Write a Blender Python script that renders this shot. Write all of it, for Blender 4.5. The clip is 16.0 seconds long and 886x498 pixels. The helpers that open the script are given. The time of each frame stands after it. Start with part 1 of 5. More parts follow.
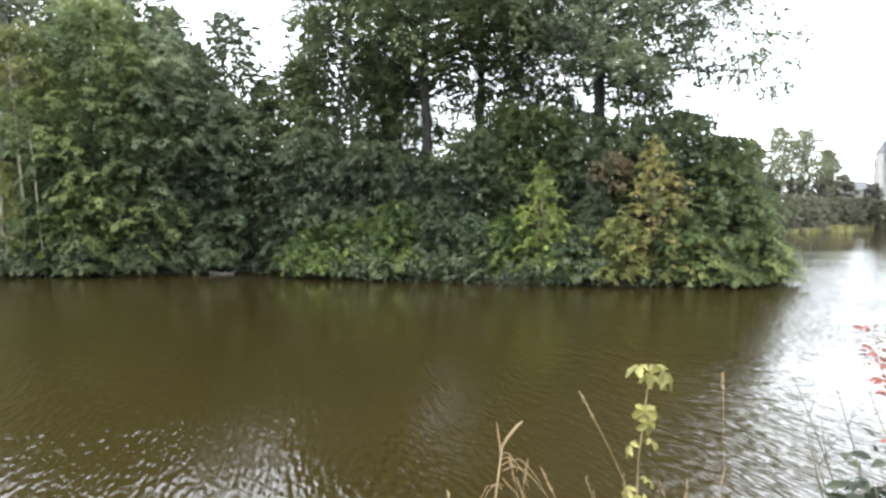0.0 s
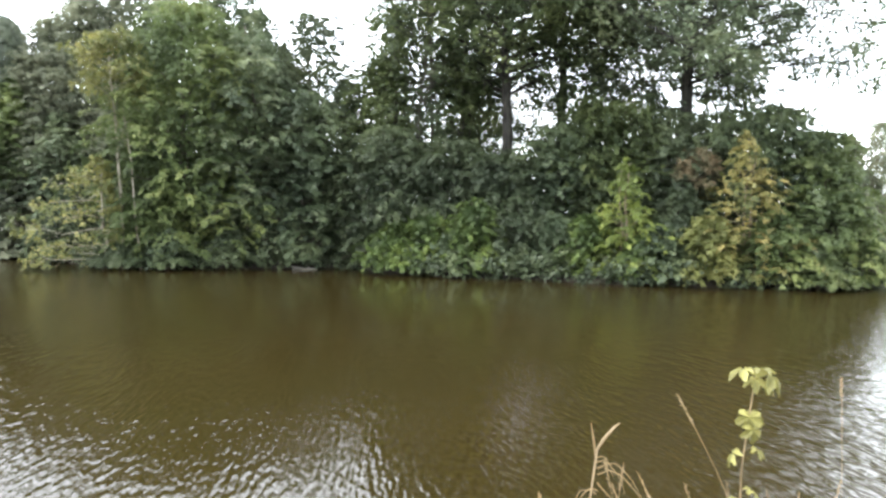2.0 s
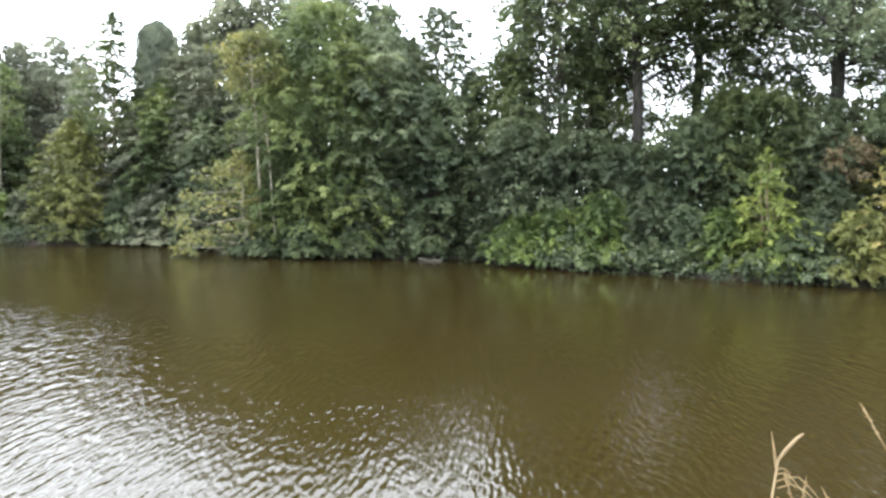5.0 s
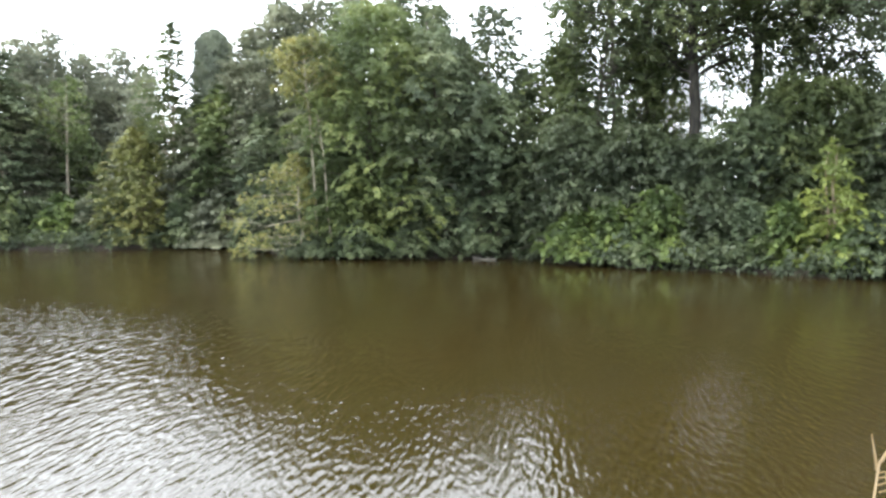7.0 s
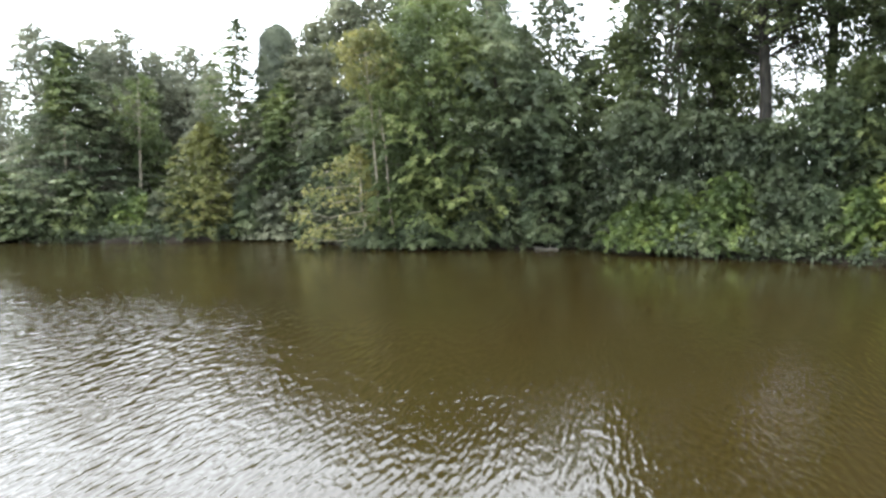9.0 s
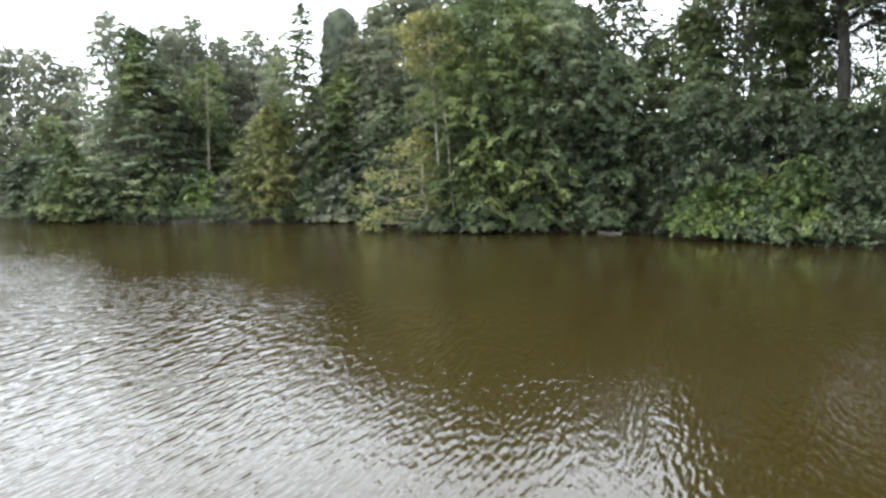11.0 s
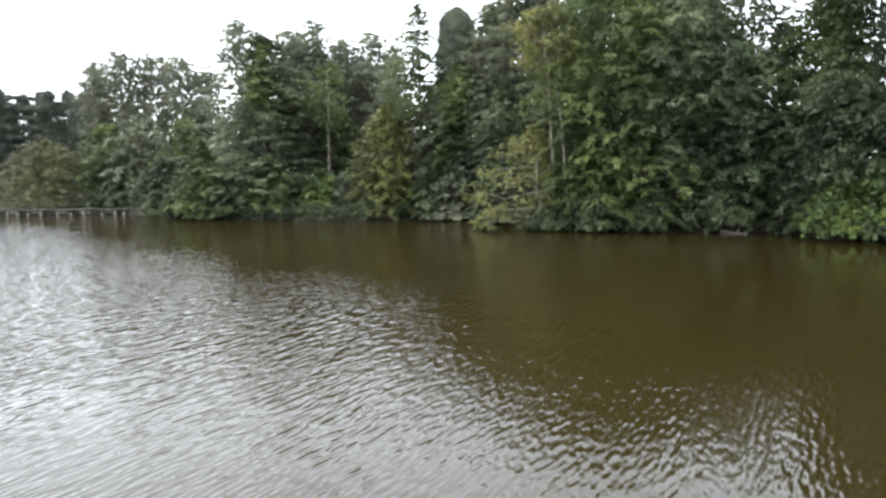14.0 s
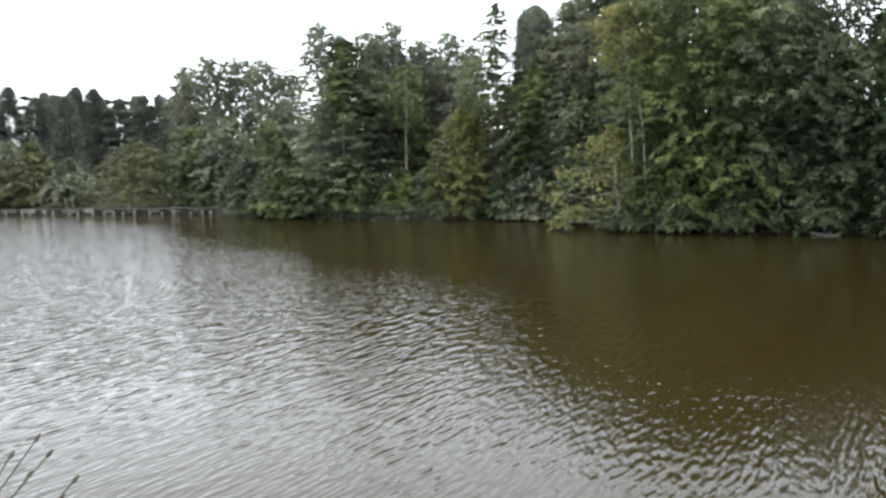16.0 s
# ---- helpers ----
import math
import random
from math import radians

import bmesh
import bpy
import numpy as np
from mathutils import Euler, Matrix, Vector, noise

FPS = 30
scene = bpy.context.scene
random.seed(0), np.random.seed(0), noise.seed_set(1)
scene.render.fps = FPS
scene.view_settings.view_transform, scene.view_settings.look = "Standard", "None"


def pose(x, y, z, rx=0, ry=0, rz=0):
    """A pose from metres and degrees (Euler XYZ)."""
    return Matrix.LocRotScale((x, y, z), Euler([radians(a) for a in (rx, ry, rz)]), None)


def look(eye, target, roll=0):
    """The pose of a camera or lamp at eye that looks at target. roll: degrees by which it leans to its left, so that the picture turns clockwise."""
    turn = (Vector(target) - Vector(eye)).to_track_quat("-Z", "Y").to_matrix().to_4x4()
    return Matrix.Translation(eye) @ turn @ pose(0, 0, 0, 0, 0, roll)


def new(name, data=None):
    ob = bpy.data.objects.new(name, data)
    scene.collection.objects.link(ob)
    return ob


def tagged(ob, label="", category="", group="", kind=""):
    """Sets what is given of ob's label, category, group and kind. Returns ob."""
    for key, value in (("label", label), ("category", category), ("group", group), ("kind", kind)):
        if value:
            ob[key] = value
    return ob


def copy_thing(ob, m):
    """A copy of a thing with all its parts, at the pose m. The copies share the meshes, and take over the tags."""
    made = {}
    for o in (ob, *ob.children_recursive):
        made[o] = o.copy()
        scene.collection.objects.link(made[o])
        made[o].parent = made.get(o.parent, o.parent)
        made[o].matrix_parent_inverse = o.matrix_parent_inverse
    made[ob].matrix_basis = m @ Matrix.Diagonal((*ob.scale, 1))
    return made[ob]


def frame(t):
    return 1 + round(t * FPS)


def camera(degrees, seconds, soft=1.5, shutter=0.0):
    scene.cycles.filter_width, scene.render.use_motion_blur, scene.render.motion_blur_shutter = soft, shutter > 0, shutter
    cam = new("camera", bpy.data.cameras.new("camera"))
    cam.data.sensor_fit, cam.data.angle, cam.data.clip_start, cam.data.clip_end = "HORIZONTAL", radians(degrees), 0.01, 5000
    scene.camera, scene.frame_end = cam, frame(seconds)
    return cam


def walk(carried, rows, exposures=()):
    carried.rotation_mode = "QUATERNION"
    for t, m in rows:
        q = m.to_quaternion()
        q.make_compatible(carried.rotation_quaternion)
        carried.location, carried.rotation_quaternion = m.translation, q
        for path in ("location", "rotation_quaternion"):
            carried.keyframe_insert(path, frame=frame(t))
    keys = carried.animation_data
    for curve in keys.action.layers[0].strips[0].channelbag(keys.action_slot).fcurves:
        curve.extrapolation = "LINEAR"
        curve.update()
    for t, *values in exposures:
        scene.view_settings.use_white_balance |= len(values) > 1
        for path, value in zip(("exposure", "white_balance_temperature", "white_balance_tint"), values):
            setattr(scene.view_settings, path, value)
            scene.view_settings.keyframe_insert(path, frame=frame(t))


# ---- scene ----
# Camera: seconds, x, y, z, pitch, yaw, roll (degrees). The pond's surface is z = 0.
ROWS = [
    (0, -0.000, 0.000, 2.215, -2.58, 0.71, 0.38),
    (0.5, -0.013, 0.034, 2.201, -2.92, 2.65, 0.22),
    (1, -0.015, 0.057, 2.195, -3.01, 3.92, 0.12),
    (1.5, -0.049, 0.071, 2.193, -2.72, 5.57, 0.42),
    (2, -0.051, 0.095, 2.184, -2.75, 6.76, 0.71),
    (2.5, -0.070, 0.119, 2.177, -3.09, 8.38, 1.01),
    (3, -0.118, 0.137, 2.172, -3.28, 10.72, 1.03),
    (3.5, -0.138, 0.148, 2.177, -3.14, 12.44, 1.02),
    (4, -0.154, 0.144, 2.169, -3.03, 13.66, 0.82),
    (4.5, -0.173, 0.150, 2.170, -3.26, 14.86, 0.98),
    (7, -0.285, 0.133, 2.171, -3.57, 20.16, -0.08),
    (7.5, -0.299, 0.130, 2.171, -3.58, 20.65, -0.19),
    (8, -0.307, 0.121, 2.173, -3.71, 22.10, -0.38),
    (8.5, -0.313, 0.112, 2.175, -4.15, 23.48, -0.53),
    (9, -0.323, 0.113, 2.177, -4.30, 24.85, -0.68),
    (11.5, -0.388, 0.089, 2.173, -5.78, 31.12, -0.49),
    (12, -0.395, 0.091, 2.176, -5.72, 32.96, -0.41),
    (12.5, -0.399, 0.101, 2.176, -6.15, 33.92, -0.53),
    (13, -0.390, 0.116, 2.179, -6.07, 35.25, -0.63),
    (13.5, -0.384, 0.134, 2.185, -5.89, 36.76, -0.61),
    (14, -0.372, 0.162, 2.194, -5.63, 38.35, -0.88),
    (14.5, -0.368, 0.177, 2.199, -4.97, 39.29, -0.95),
    (15, -0.363, 0.181, 2.201, -5.34, 40.67, -0.94),
    (15.5, -0.359, 0.179, 2.207, -5.27, 42.15, -0.97),
    (16, -0.368, 0.184, 2.210, -5.57, 44.29, -1.00),
]
cam = camera(61.9, 16.0, soft=2.8)
walk(cam, [(t, pose(x, y, z, 90 + p, 0, w) @ pose(0, 0, 0, 0, 0, r)) for t, x, y, z, p, w, r in ROWS],
     exposures=[(0.0, 0.57), (2.0, 0.76), (4.0, 0.88), (8.0, 0.82), (9.0, 0.70), (12.5, 0.36), (16.0, -0.12)])

# ---- sky and sun: bright, thin overcast ----
world = bpy.data.worlds.new("overcast_sky")
scene.world = world
world.use_nodes = True
wn, wl = world.node_tree.nodes, world.node_tree.links
wn.clear()
sky = wn.new("ShaderNodeTexSky")
sky.sky_type = "NISHITA"
sky.sun_disc = False
sky.sun_elevation, sky.sun_rotation = radians(54), radians(247)
blue = wn.new("ShaderNodeBackground")
blue.inputs["Strength"].default_value = 0.08
cloud = wn.new("ShaderNodeBackground")
cloud.inputs["Color"].default_value = (0.91, 0.955, 1.0, 1)
# the cloud is thinner and brighter on the sun's side
heading, toward, glow = wn.new("ShaderNodeTexCoord"), wn.new("ShaderNodeVectorMath"), wn.new("ShaderNodeMapRange")
toward.operation = "DOT_PRODUCT"
toward.inputs[1].default_value = (-0.90, 0.30, 0.30)
glow.inputs["From Min"].default_value, glow.inputs["From Max"].default_value = -1.0, 1.0
glow.inputs["To Min"].default_value, glow.inputs["To Max"].default_value = 2.05, 3.55
wl.new(heading.outputs["Generated"], toward.inputs[0])
wl.new(toward.outputs["Value"], glow.inputs["Value"])
wl.new(glow.outputs[0], cloud.inputs["Strength"])
both = wn.new("ShaderNodeAddShader")
world_out = wn.new("ShaderNodeOutputWorld")
wl.new(sky.outputs[0], blue.inputs["Color"])
wl.new(blue.outputs[0], both.inputs[0])
wl.new(cloud.outputs[0], both.inputs[1])
wl.new(both.outputs[0], world_out.inputs["Surface"])

sun = new("sun", bpy.data.lights.new("sun", "SUN"))
sun.data.energy, sun.data.angle, sun.data.color = 1.4, radians(14), (1.0, 0.95, 0.87)
sun.matrix_world = look((-24, -10, 36), (0, 0, 0))


# ---- materials ----
def nodes_of(name):
    m = bpy.data.materials.new(name)
    m.use_nodes = True
    n, l = m.node_tree.nodes, m.node_tree.links
    return m, n, l, n["Principled BSDF"]


def ramp(n, stops):
    r = n.new("ShaderNodeValToRGB")
    while len(r.color_ramp.elements) < len(stops):
        r.color_ramp.elements.new(0.5)
    for el, (p, c) in zip(r.color_ramp.elements, stops):
        el.position, el.color = p, (*c, 1)
    return r


def muted(c, grey=0.20):
    """A colour drawn a little towards grey."""
    v = 0.3 * c[0] + 0.55 * c[1] + 0.15 * c[2]
    return tuple(k * (x * (1 - grey) + v * grey) for k, x in zip((1.28, 1.235, 1.15), c))


def leaf_material(name, dark, mid, light, patch=0.45, through_light=0.36, rough=0.5):
    """Leaves: colour varies from leaf to leaf and from bough to bough; thin, so some light comes through."""
    m, n, l, b = nodes_of(name)
    dark, mid, light = (muted(c) for c in (dark, mid, light))
    geo, tex = n.new("ShaderNodeNewGeometry"), n.new("ShaderNodeTexCoord")
    noise_t = n.new("ShaderNodeTexNoise")
    noise_t.inputs["Scale"].default_value, noise_t.inputs["Detail"].default_value = patch, 3
    l.new(tex.outputs["Object"], noise_t.inputs["Vector"])
    mix = n.new("ShaderNodeMath")
    mix.operation = "MULTIPLY_ADD"
    mix.inputs[1].default_value = 0.10
    l.new(geo.outputs["Random Per Island"], mix.inputs[0])
    l.new(noise_t.outputs["Fac"], mix.inputs[2])
    r = ramp(n, [(0.42, dark), (0.57, mid), (0.74, light)])
    l.new(mix.outputs[0], r.inputs[0])
    l.new(r.outputs[0], b.inputs["Base Color"])
    b.inputs["Roughness"].default_value = rough
    b.inputs["Specular IOR Level"].default_value = 0.35
    t = n.new("ShaderNodeBsdfTranslucent")
    l.new(r.outputs[0], t.inputs["Color"])
    s = n.new("ShaderNodeMixShader")
    s.inputs[0].default_value = through_light
    l.new(b.outputs[0], s.inputs[1])
    l.new(t.outputs[0], s.inputs[2])
    l.new(s.outputs[0], n["Material Output"].inputs["Surface"])
    return m


def bark_material(name, dark, light, scale=9.0):
    m, n, l, b = nodes_of(name)
    tex, mp, ns = n.new("ShaderNodeTexCoord"), n.new("ShaderNodeMapping"), n.new("ShaderNodeTexNoise")
    mp.inputs["Scale"].default_value = (1, 1, 0.25)
    ns.inputs["Scale"].default_value, ns.inputs["Detail"].default_value = scale, 6
    l.new(tex.outputs["Object"], mp.inputs["Vector"])
    l.new(mp.outputs[0], ns.inputs["Vector"])
    r = ramp(n, [(0.35, dark), (0.7, light)])
    l.new(ns.outputs["Fac"], r.inputs[0])
    l.new(r.outputs[0], b.inputs["Base Color"])
    b.inputs["Roughness"].default_value = 0.9
    bump = n.new("ShaderNodeBump")
    bump.inputs["Strength"].default_value, bump.inputs["Distance"].default_value = 0.8, 0.03
    l.new(ns.outputs["Fac"], bump.inputs["Height"])
    l.new(bump.outputs[0], b.inputs["Normal"])
    return m


def water_material():
    """Silty brown pond water under a skin that mirrors; wind ripples in two crossing trains, with calm lanes between."""
    m, n, l, b = nodes_of("pond_water")
    tex = n.new("ShaderNodeTexCoord")
    silt = n.new("ShaderNodeTexNoise")
    silt.inputs["Scale"].default_value, silt.inputs["Detail"].default_value = 0.12, 3
    l.new(tex.outputs["Object"], silt.inputs["Vector"])
    r = ramp(n, [(0.3, (0.0196, 0.0138, 0.0038)), (0.7, (0.0256, 0.0180, 0.0050))])
    l.new(silt.outputs["Fac"], r.inputs[0])
    l.new(r.outputs[0], b.inputs["Base Color"])
    b.inputs["Roughness"].default_value = 0.03
    b.inputs["IOR"].default_value = 1.333

    def train(turn, sx, sy, scale, detail):
        mp, ns = n.new("ShaderNodeMapping"), n.new("ShaderNodeTexNoise")
        mp.vector_type = "TEXTURE"
        mp.inputs["Rotation"].default_value = (0, 0, radians(turn))
        mp.inputs["Scale"].default_value = (sx, sy, 1)
        ns.inputs["Scale"].default_value, ns.inputs["Detail"].default_value = scale, detail
        ns.inputs["Roughness"].default_value = 0.45
        l.new(tex.outputs["Object"], mp.inputs["Vector"])
        l.new(mp.outputs[0], ns.inputs["Vector"])
        return ns.outputs["Fac"]

    def math_node(op, a, c):
        k = n.new("ShaderNodeMath")
        k.operation = op
        for s, v in zip(k.inputs, (a, c)):
            if isinstance(v, (int, float)):
                s.default_value = v
            else:
                l.new(v, s)
        return k.outputs[0]

    one = train(101, 4.0, 1.0, 17.5, 0.6)
    two = train(-52, 2.7, 1.0, 15.5, 0.6)
    tiny = train(10, 1.6, 1.0, 44.0, 1.0)
    height = math_node("ADD", math_node("ADD", one, math_node("MULTIPLY", two, 0.5)), math_node("MULTIPLY", tiny, 0.12))
    gust = n.new("ShaderNodeTexNoise")
    gust.inputs["Scale"].default_value, gust.inputs["Detail"].default_value = 0.16, 2
    l.new(tex.outputs["Object"], gust.inputs["Vector"])
    g = n.new("ShaderNodeMapRange")
    g.inputs["From Min"].default_value, g.inputs["From Max"].default_value = 0.36, 0.6
    g.inputs["To Min"].default_value, g.inputs["To Max"].default_value = 0.35, 1.0
    l.new(gust.outputs["Fac"], g.inputs["Value"])
    split = n.new("ShaderNodeSeparateXYZ")
    l.new(tex.outputs["Object"], split.inputs[0])
    across = n.new("ShaderNodeMapRange")
    across.inputs["From Min"].default_value, across.inputs["From Max"].default_value = -8.0, 4.0
    l.new(split.outputs[0], across.inputs["Value"])
    wind = ramp(n, [(0.0, (0.98, 0.98, 0.98)), (0.22, (0.76, 0.76, 0.76)), (0.42, (0.70, 0.70, 0.70)), (0.7, (0.84, 0.84, 0.84)), (0.84, (1.0, 1.0, 1.0))])
    l.new(across.outputs[0], wind.inputs[0])
    lee = n.new("ShaderNodeMapRange")
    lee.inputs["From Min"].default_value, lee.inputs["From Max"].default_value = 30.0, 60.0
    lee.inputs["To Min"].default_value, lee.inputs["To Max"].default_value = 1.0, 0.62
    away = n.new("ShaderNodeVectorMath")
    away.operation = "LENGTH"
    l.new(tex.outputs["Object"], away.inputs[0])
    l.new(away.outputs["Value"], lee.inputs["Value"])

    def between(value, lo, hi, a, c):
        k = n.new("ShaderNodeMapRange")
        for name, v in (("From Min", lo), ("From Max", hi), ("To Min", a), ("To Max", c)):
            k.inputs[name].default_value = v
        l.new(value, k.inputs["Value"])
        return k.outputs[0]

    # longer wavelets on the open water to the left, and a calmer strip in the shelter of the near bank
    swell = math_node("MULTIPLY", train(48, 1.3, 1.0, 1.5, 2.5), math_node("MULTIPLY", between(split.outputs[0], -11.0, -22.0, 0.0, 2.6), math_node("MULTIPLY", between(away.outputs["Value"], 46.0, 56.0, 1.0, 0.15), between(away.outputs["Value"], 14.0, 32.0, 0.7, 1.8))))
    # the wind's run grows away from the far bank, so the water under its trees stays smooth
    run = math_node("ADD", split.outputs[1], math_node("MULTIPLY", split.outputs[0], 0.18))
    middling = math_node("MULTIPLY", train(106, 2.8, 1.0, 8.2, 0.8), math_node("MULTIPLY", between(split.outputs[0], -2.0, -9.0, 0.0, 2.4), math_node("MULTIPLY", between(run, 11.5, 7.5, 0.0, 1.0), between(away.outputs["Value"], 6.0, 12.0, 0.2, 1.0))))
    chop = math_node("MULTIPLY", train(116, 3.2, 1.0, 7.6, 0.8), math_node("MULTIPLY", math_node("MINIMUM", between(split.outputs[0], 0.4, 2.0, 0.0, 1.7), between(split.outputs[0], 3.2, 5.0, 1.7, 0.6)), between(away.outputs["Value"], 9.0, 22.0, 1.0, 0.0)))
    shelter = between(math_node("ADD", split.outputs[0], split.outputs[1]), -3.5, 1.0, 0.6, 1.0)
    bump = n.new("ShaderNodeBump")
    bump.inputs["Distance"].default_value = 0.0180
    bump.inputs["Filter Width"].default_value = 0.02
    bump.inputs["Strength"].default_value = 1.0
    l.new(math_node("ADD", math_node("ADD", math_node("ADD", swell, chop), middling), math_node("MULTIPLY", math_node("MULTIPLY", math_node("MULTIPLY", height, math_node("MAXIMUM", between(run, 14.0, 7.0, 0.55, 1.0), between(split.outputs[0], 2.0, 5.0, 0.55, 0.95))), g.outputs[0]), math_node("MULTIPLY", math_node("MULTIPLY", wind.outputs[0], shelter), math_node("MULTIPLY", lee.outputs[0], between(split.outputs[0], 12.0, 30.0, 1.0, 0.4))))), bump.inputs["Height"])
    l.new(bump.outputs[0], b.inputs["Normal"])
    return m


def earth_material():
    m, n, l, b = nodes_of("bank_earth")
    tex, ns, fine = n.new("ShaderNodeTexCoord"), n.new("ShaderNodeTexNoise"), n.new("ShaderNodeTexNoise")
    ns.inputs["Scale"].default_value, ns.inputs["Detail"].default_value = 0.35, 5
    fine.inputs["Scale"].default_value, fine.inputs["Detail"].default_value = 14, 6
    l.new(tex.outputs["Object"], ns.inputs["Vector"])
    l.new(tex.outputs["Object"], fine.inputs["Vector"])
    # Dark reddish earth, taken near black for the shade under overhanging boughs.
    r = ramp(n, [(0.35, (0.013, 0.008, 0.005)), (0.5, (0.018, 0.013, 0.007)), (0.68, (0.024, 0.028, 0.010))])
    mx = n.new("ShaderNodeMath")
    mx.operation = "MULTIPLY_ADD"
    mx.inputs[1].default_value, mx.inputs[2].default_value = 0.3, -0.15
    ad = n.new("ShaderNodeMath")
    l.new(fine.outputs["Fac"], mx.inputs[0])
    l.new(ns.outputs["Fac"], ad.inputs[0])
    l.new(mx.outputs[0], ad.inputs[1])
    l.new(ad.outputs[0], r.inputs[0])
    l.new(r.outputs[0], b.inputs["Base Color"])
    b.inputs["Roughness"].default_value = 0.95
    bump = n.new("ShaderNodeBump")
    bump.inputs["Distance"].default_value = 0.05
    l.new(fine.outputs["Fac"], bump.inputs["Height"])
    l.new(bump.outputs[0], b.inputs["Normal"])
    return m


WATER, EARTH = water_material(), earth_material()
BARK = bark_material("grey_brown_bark", (0.035, 0.03, 0.022), (0.11, 0.095, 0.07))
DARK_BARK = bark_material("dark_oak_bark", (0.012, 0.011, 0.009), (0.05, 0.045, 0.035))
PALE_BARK = bark_material("pale_birch_bark", (0.16, 0.14, 0.10), (0.42, 0.38, 0.30), 5)
TWIG = bark_material("dry_twig", (0.10, 0.08, 0.05), (0.26, 0.21, 0.14), 6)
# Near black, in place of the shade behind the edging's posts.
GAP_SHADE = bark_material("edging_gap_shade", (0.010, 0.009, 0.007), (0.036, 0.033, 0.027), 3)
GREY_WOOD = bark_material("weathered_grey_timber", (0.06, 0.055, 0.042), (0.13, 0.12, 0.10), 3)
PALE_WOOD = bark_material("pale_dry_timber", (0.11, 0.10, 0.08), (0.25, 0.23, 0.185), 3)
STONE = bark_material("pale_tower_stone", (0.20, 0.195, 0.185), (0.32, 0.31, 0.29), 0.6)
SLATE = bark_material("slate_roof", (0.08, 0.08, 0.09), (0.14, 0.14, 0.15), 1.0)
L_ALDER = leaf_material("alder_leaf", (0.028, 0.047, 0.023), (0.064, 0.095, 0.043), (0.122, 0.158, 0.064))
L_SOFT = leaf_material("dull_green_leaf", (0.048, 0.074, 0.039), (0.101, 0.138, 0.069), (0.178, 0.218, 0.101))
L_LIME = leaf_material("light_green_leaf", (0.040, 0.066, 0.021), (0.092, 0.134, 0.035), (0.180, 0.222, 0.052), 0.35, 0.42)
L_OAK = leaf_material("oak_leaf", (0.032, 0.052, 0.019), (0.075, 0.108, 0.034), (0.145, 0.182, 0.053), 0.6, 0.45)
L_DARK = leaf_material("dark_shrub_leaf", (0.027, 0.043, 0.021), (0.056, 0.080, 0.037), (0.100, 0.130, 0.056))
L_BUSH = leaf_material("fresh_bush_leaf", (0.030, 0.056, 0.011), (0.084, 0.134, 0.021), (0.190, 0.248, 0.037), 0.7)
L_YELLOW = leaf_material("yellow_green_leaf", (0.085, 0.125, 0.016), (0.165, 0.215, 0.024), (0.25, 0.30, 0.045))
L_ORANGE = leaf_material("autumn_yellow_leaf", (0.06, 0.08, 0.02), (0.175, 0.165, 0.036), (0.29, 0.235, 0.055), 1.1)
L_BROWN = leaf_material("browned_leaf", (0.055, 0.065, 0.030), (0.12, 0.10, 0.05), (0.20, 0.14, 0.08), 1.5)
L_OLIVE = leaf_material("olive_leaf", (0.068, 0.083, 0.016), (0.122, 0.138, 0.026), (0.180, 0.186, 0.042))
L_GOLD = leaf_material("yellowing_leaf", (0.085, 0.105, 0.026), (0.165, 0.178, 0.04), (0.27, 0.255, 0.062), 0.9)
# Pale poplar leaf, lightened a little more to stand in for haze.
L_PALE = leaf_material("pale_hazed_poplar_leaf", (0.092, 0.106, 0.072), (0.158, 0.176, 0.124), (0.25, 0.262, 0.188))
# These two leaf colours are greyed and lightened to stand in for haze.
L_GREY = leaf_material("haze_greyed_leaf", (0.064, 0.079, 0.050), (0.133, 0.156, 0.098), (0.216, 0.235, 0.148))
L_HAZY = leaf_material("haze_paled_leaf", (0.083, 0.099, 0.070), (0.159, 0.183, 0.127), (0.248, 0.267, 0.182))
# Needles lightened and greyed; the air's haze is put into their colour.
L_FARFIR = leaf_material("haze_greyed_needles", (0.064, 0.077, 0.065), (0.108, 0.126, 0.104), (0.155, 0.175, 0.142), 0.5, 0.15)
# Far leaves paled in place of haze and the bright sky's veil.
L_FARPALE = leaf_material("haze_paled_far_leaf", (0.12, 0.14, 0.08), (0.19, 0.21, 0.13), (0.27, 0.29, 0.19))
L_CYPRESS = leaf_material("cypress_foliage", (0.058, 0.078, 0.052), (0.092, 0.118, 0.076), (0.126, 0.154, 0.098), 1.2, 0.1)
L_WILLOW = leaf_material("willow_leaf", (0.064, 0.074, 0.031), (0.114, 0.126, 0.050), (0.170, 0.180, 0.070), 0.3)
L_THICKET = leaf_material("brownish_thicket_leaf", (0.052, 0.053, 0.034), (0.088, 0.090, 0.056), (0.125, 0.125, 0.078), 0.2)
L_REED = leaf_material("sunlit_reed", (0.12, 0.12, 0.04), (0.21, 0.21, 0.065), (0.31, 0.30, 0.10))
L_STRAW = leaf_material("dry_grass_straw", (0.15, 0.105, 0.048), (0.25, 0.18, 0.088), (0.35, 0.265, 0.145), 3.0)
L_SAPLING = leaf_material("sapling_leaf", (0.13, 0.125, 0.022), (0.26, 0.25, 0.05), (0.36, 0.34, 0.10), 14.0, 0.3)
L_RED = leaf_material("red_leaf", (0.10, 0.028, 0.022), (0.20, 0.05, 0.04), (0.28, 0.11, 0.07), 9.0, 0.15)
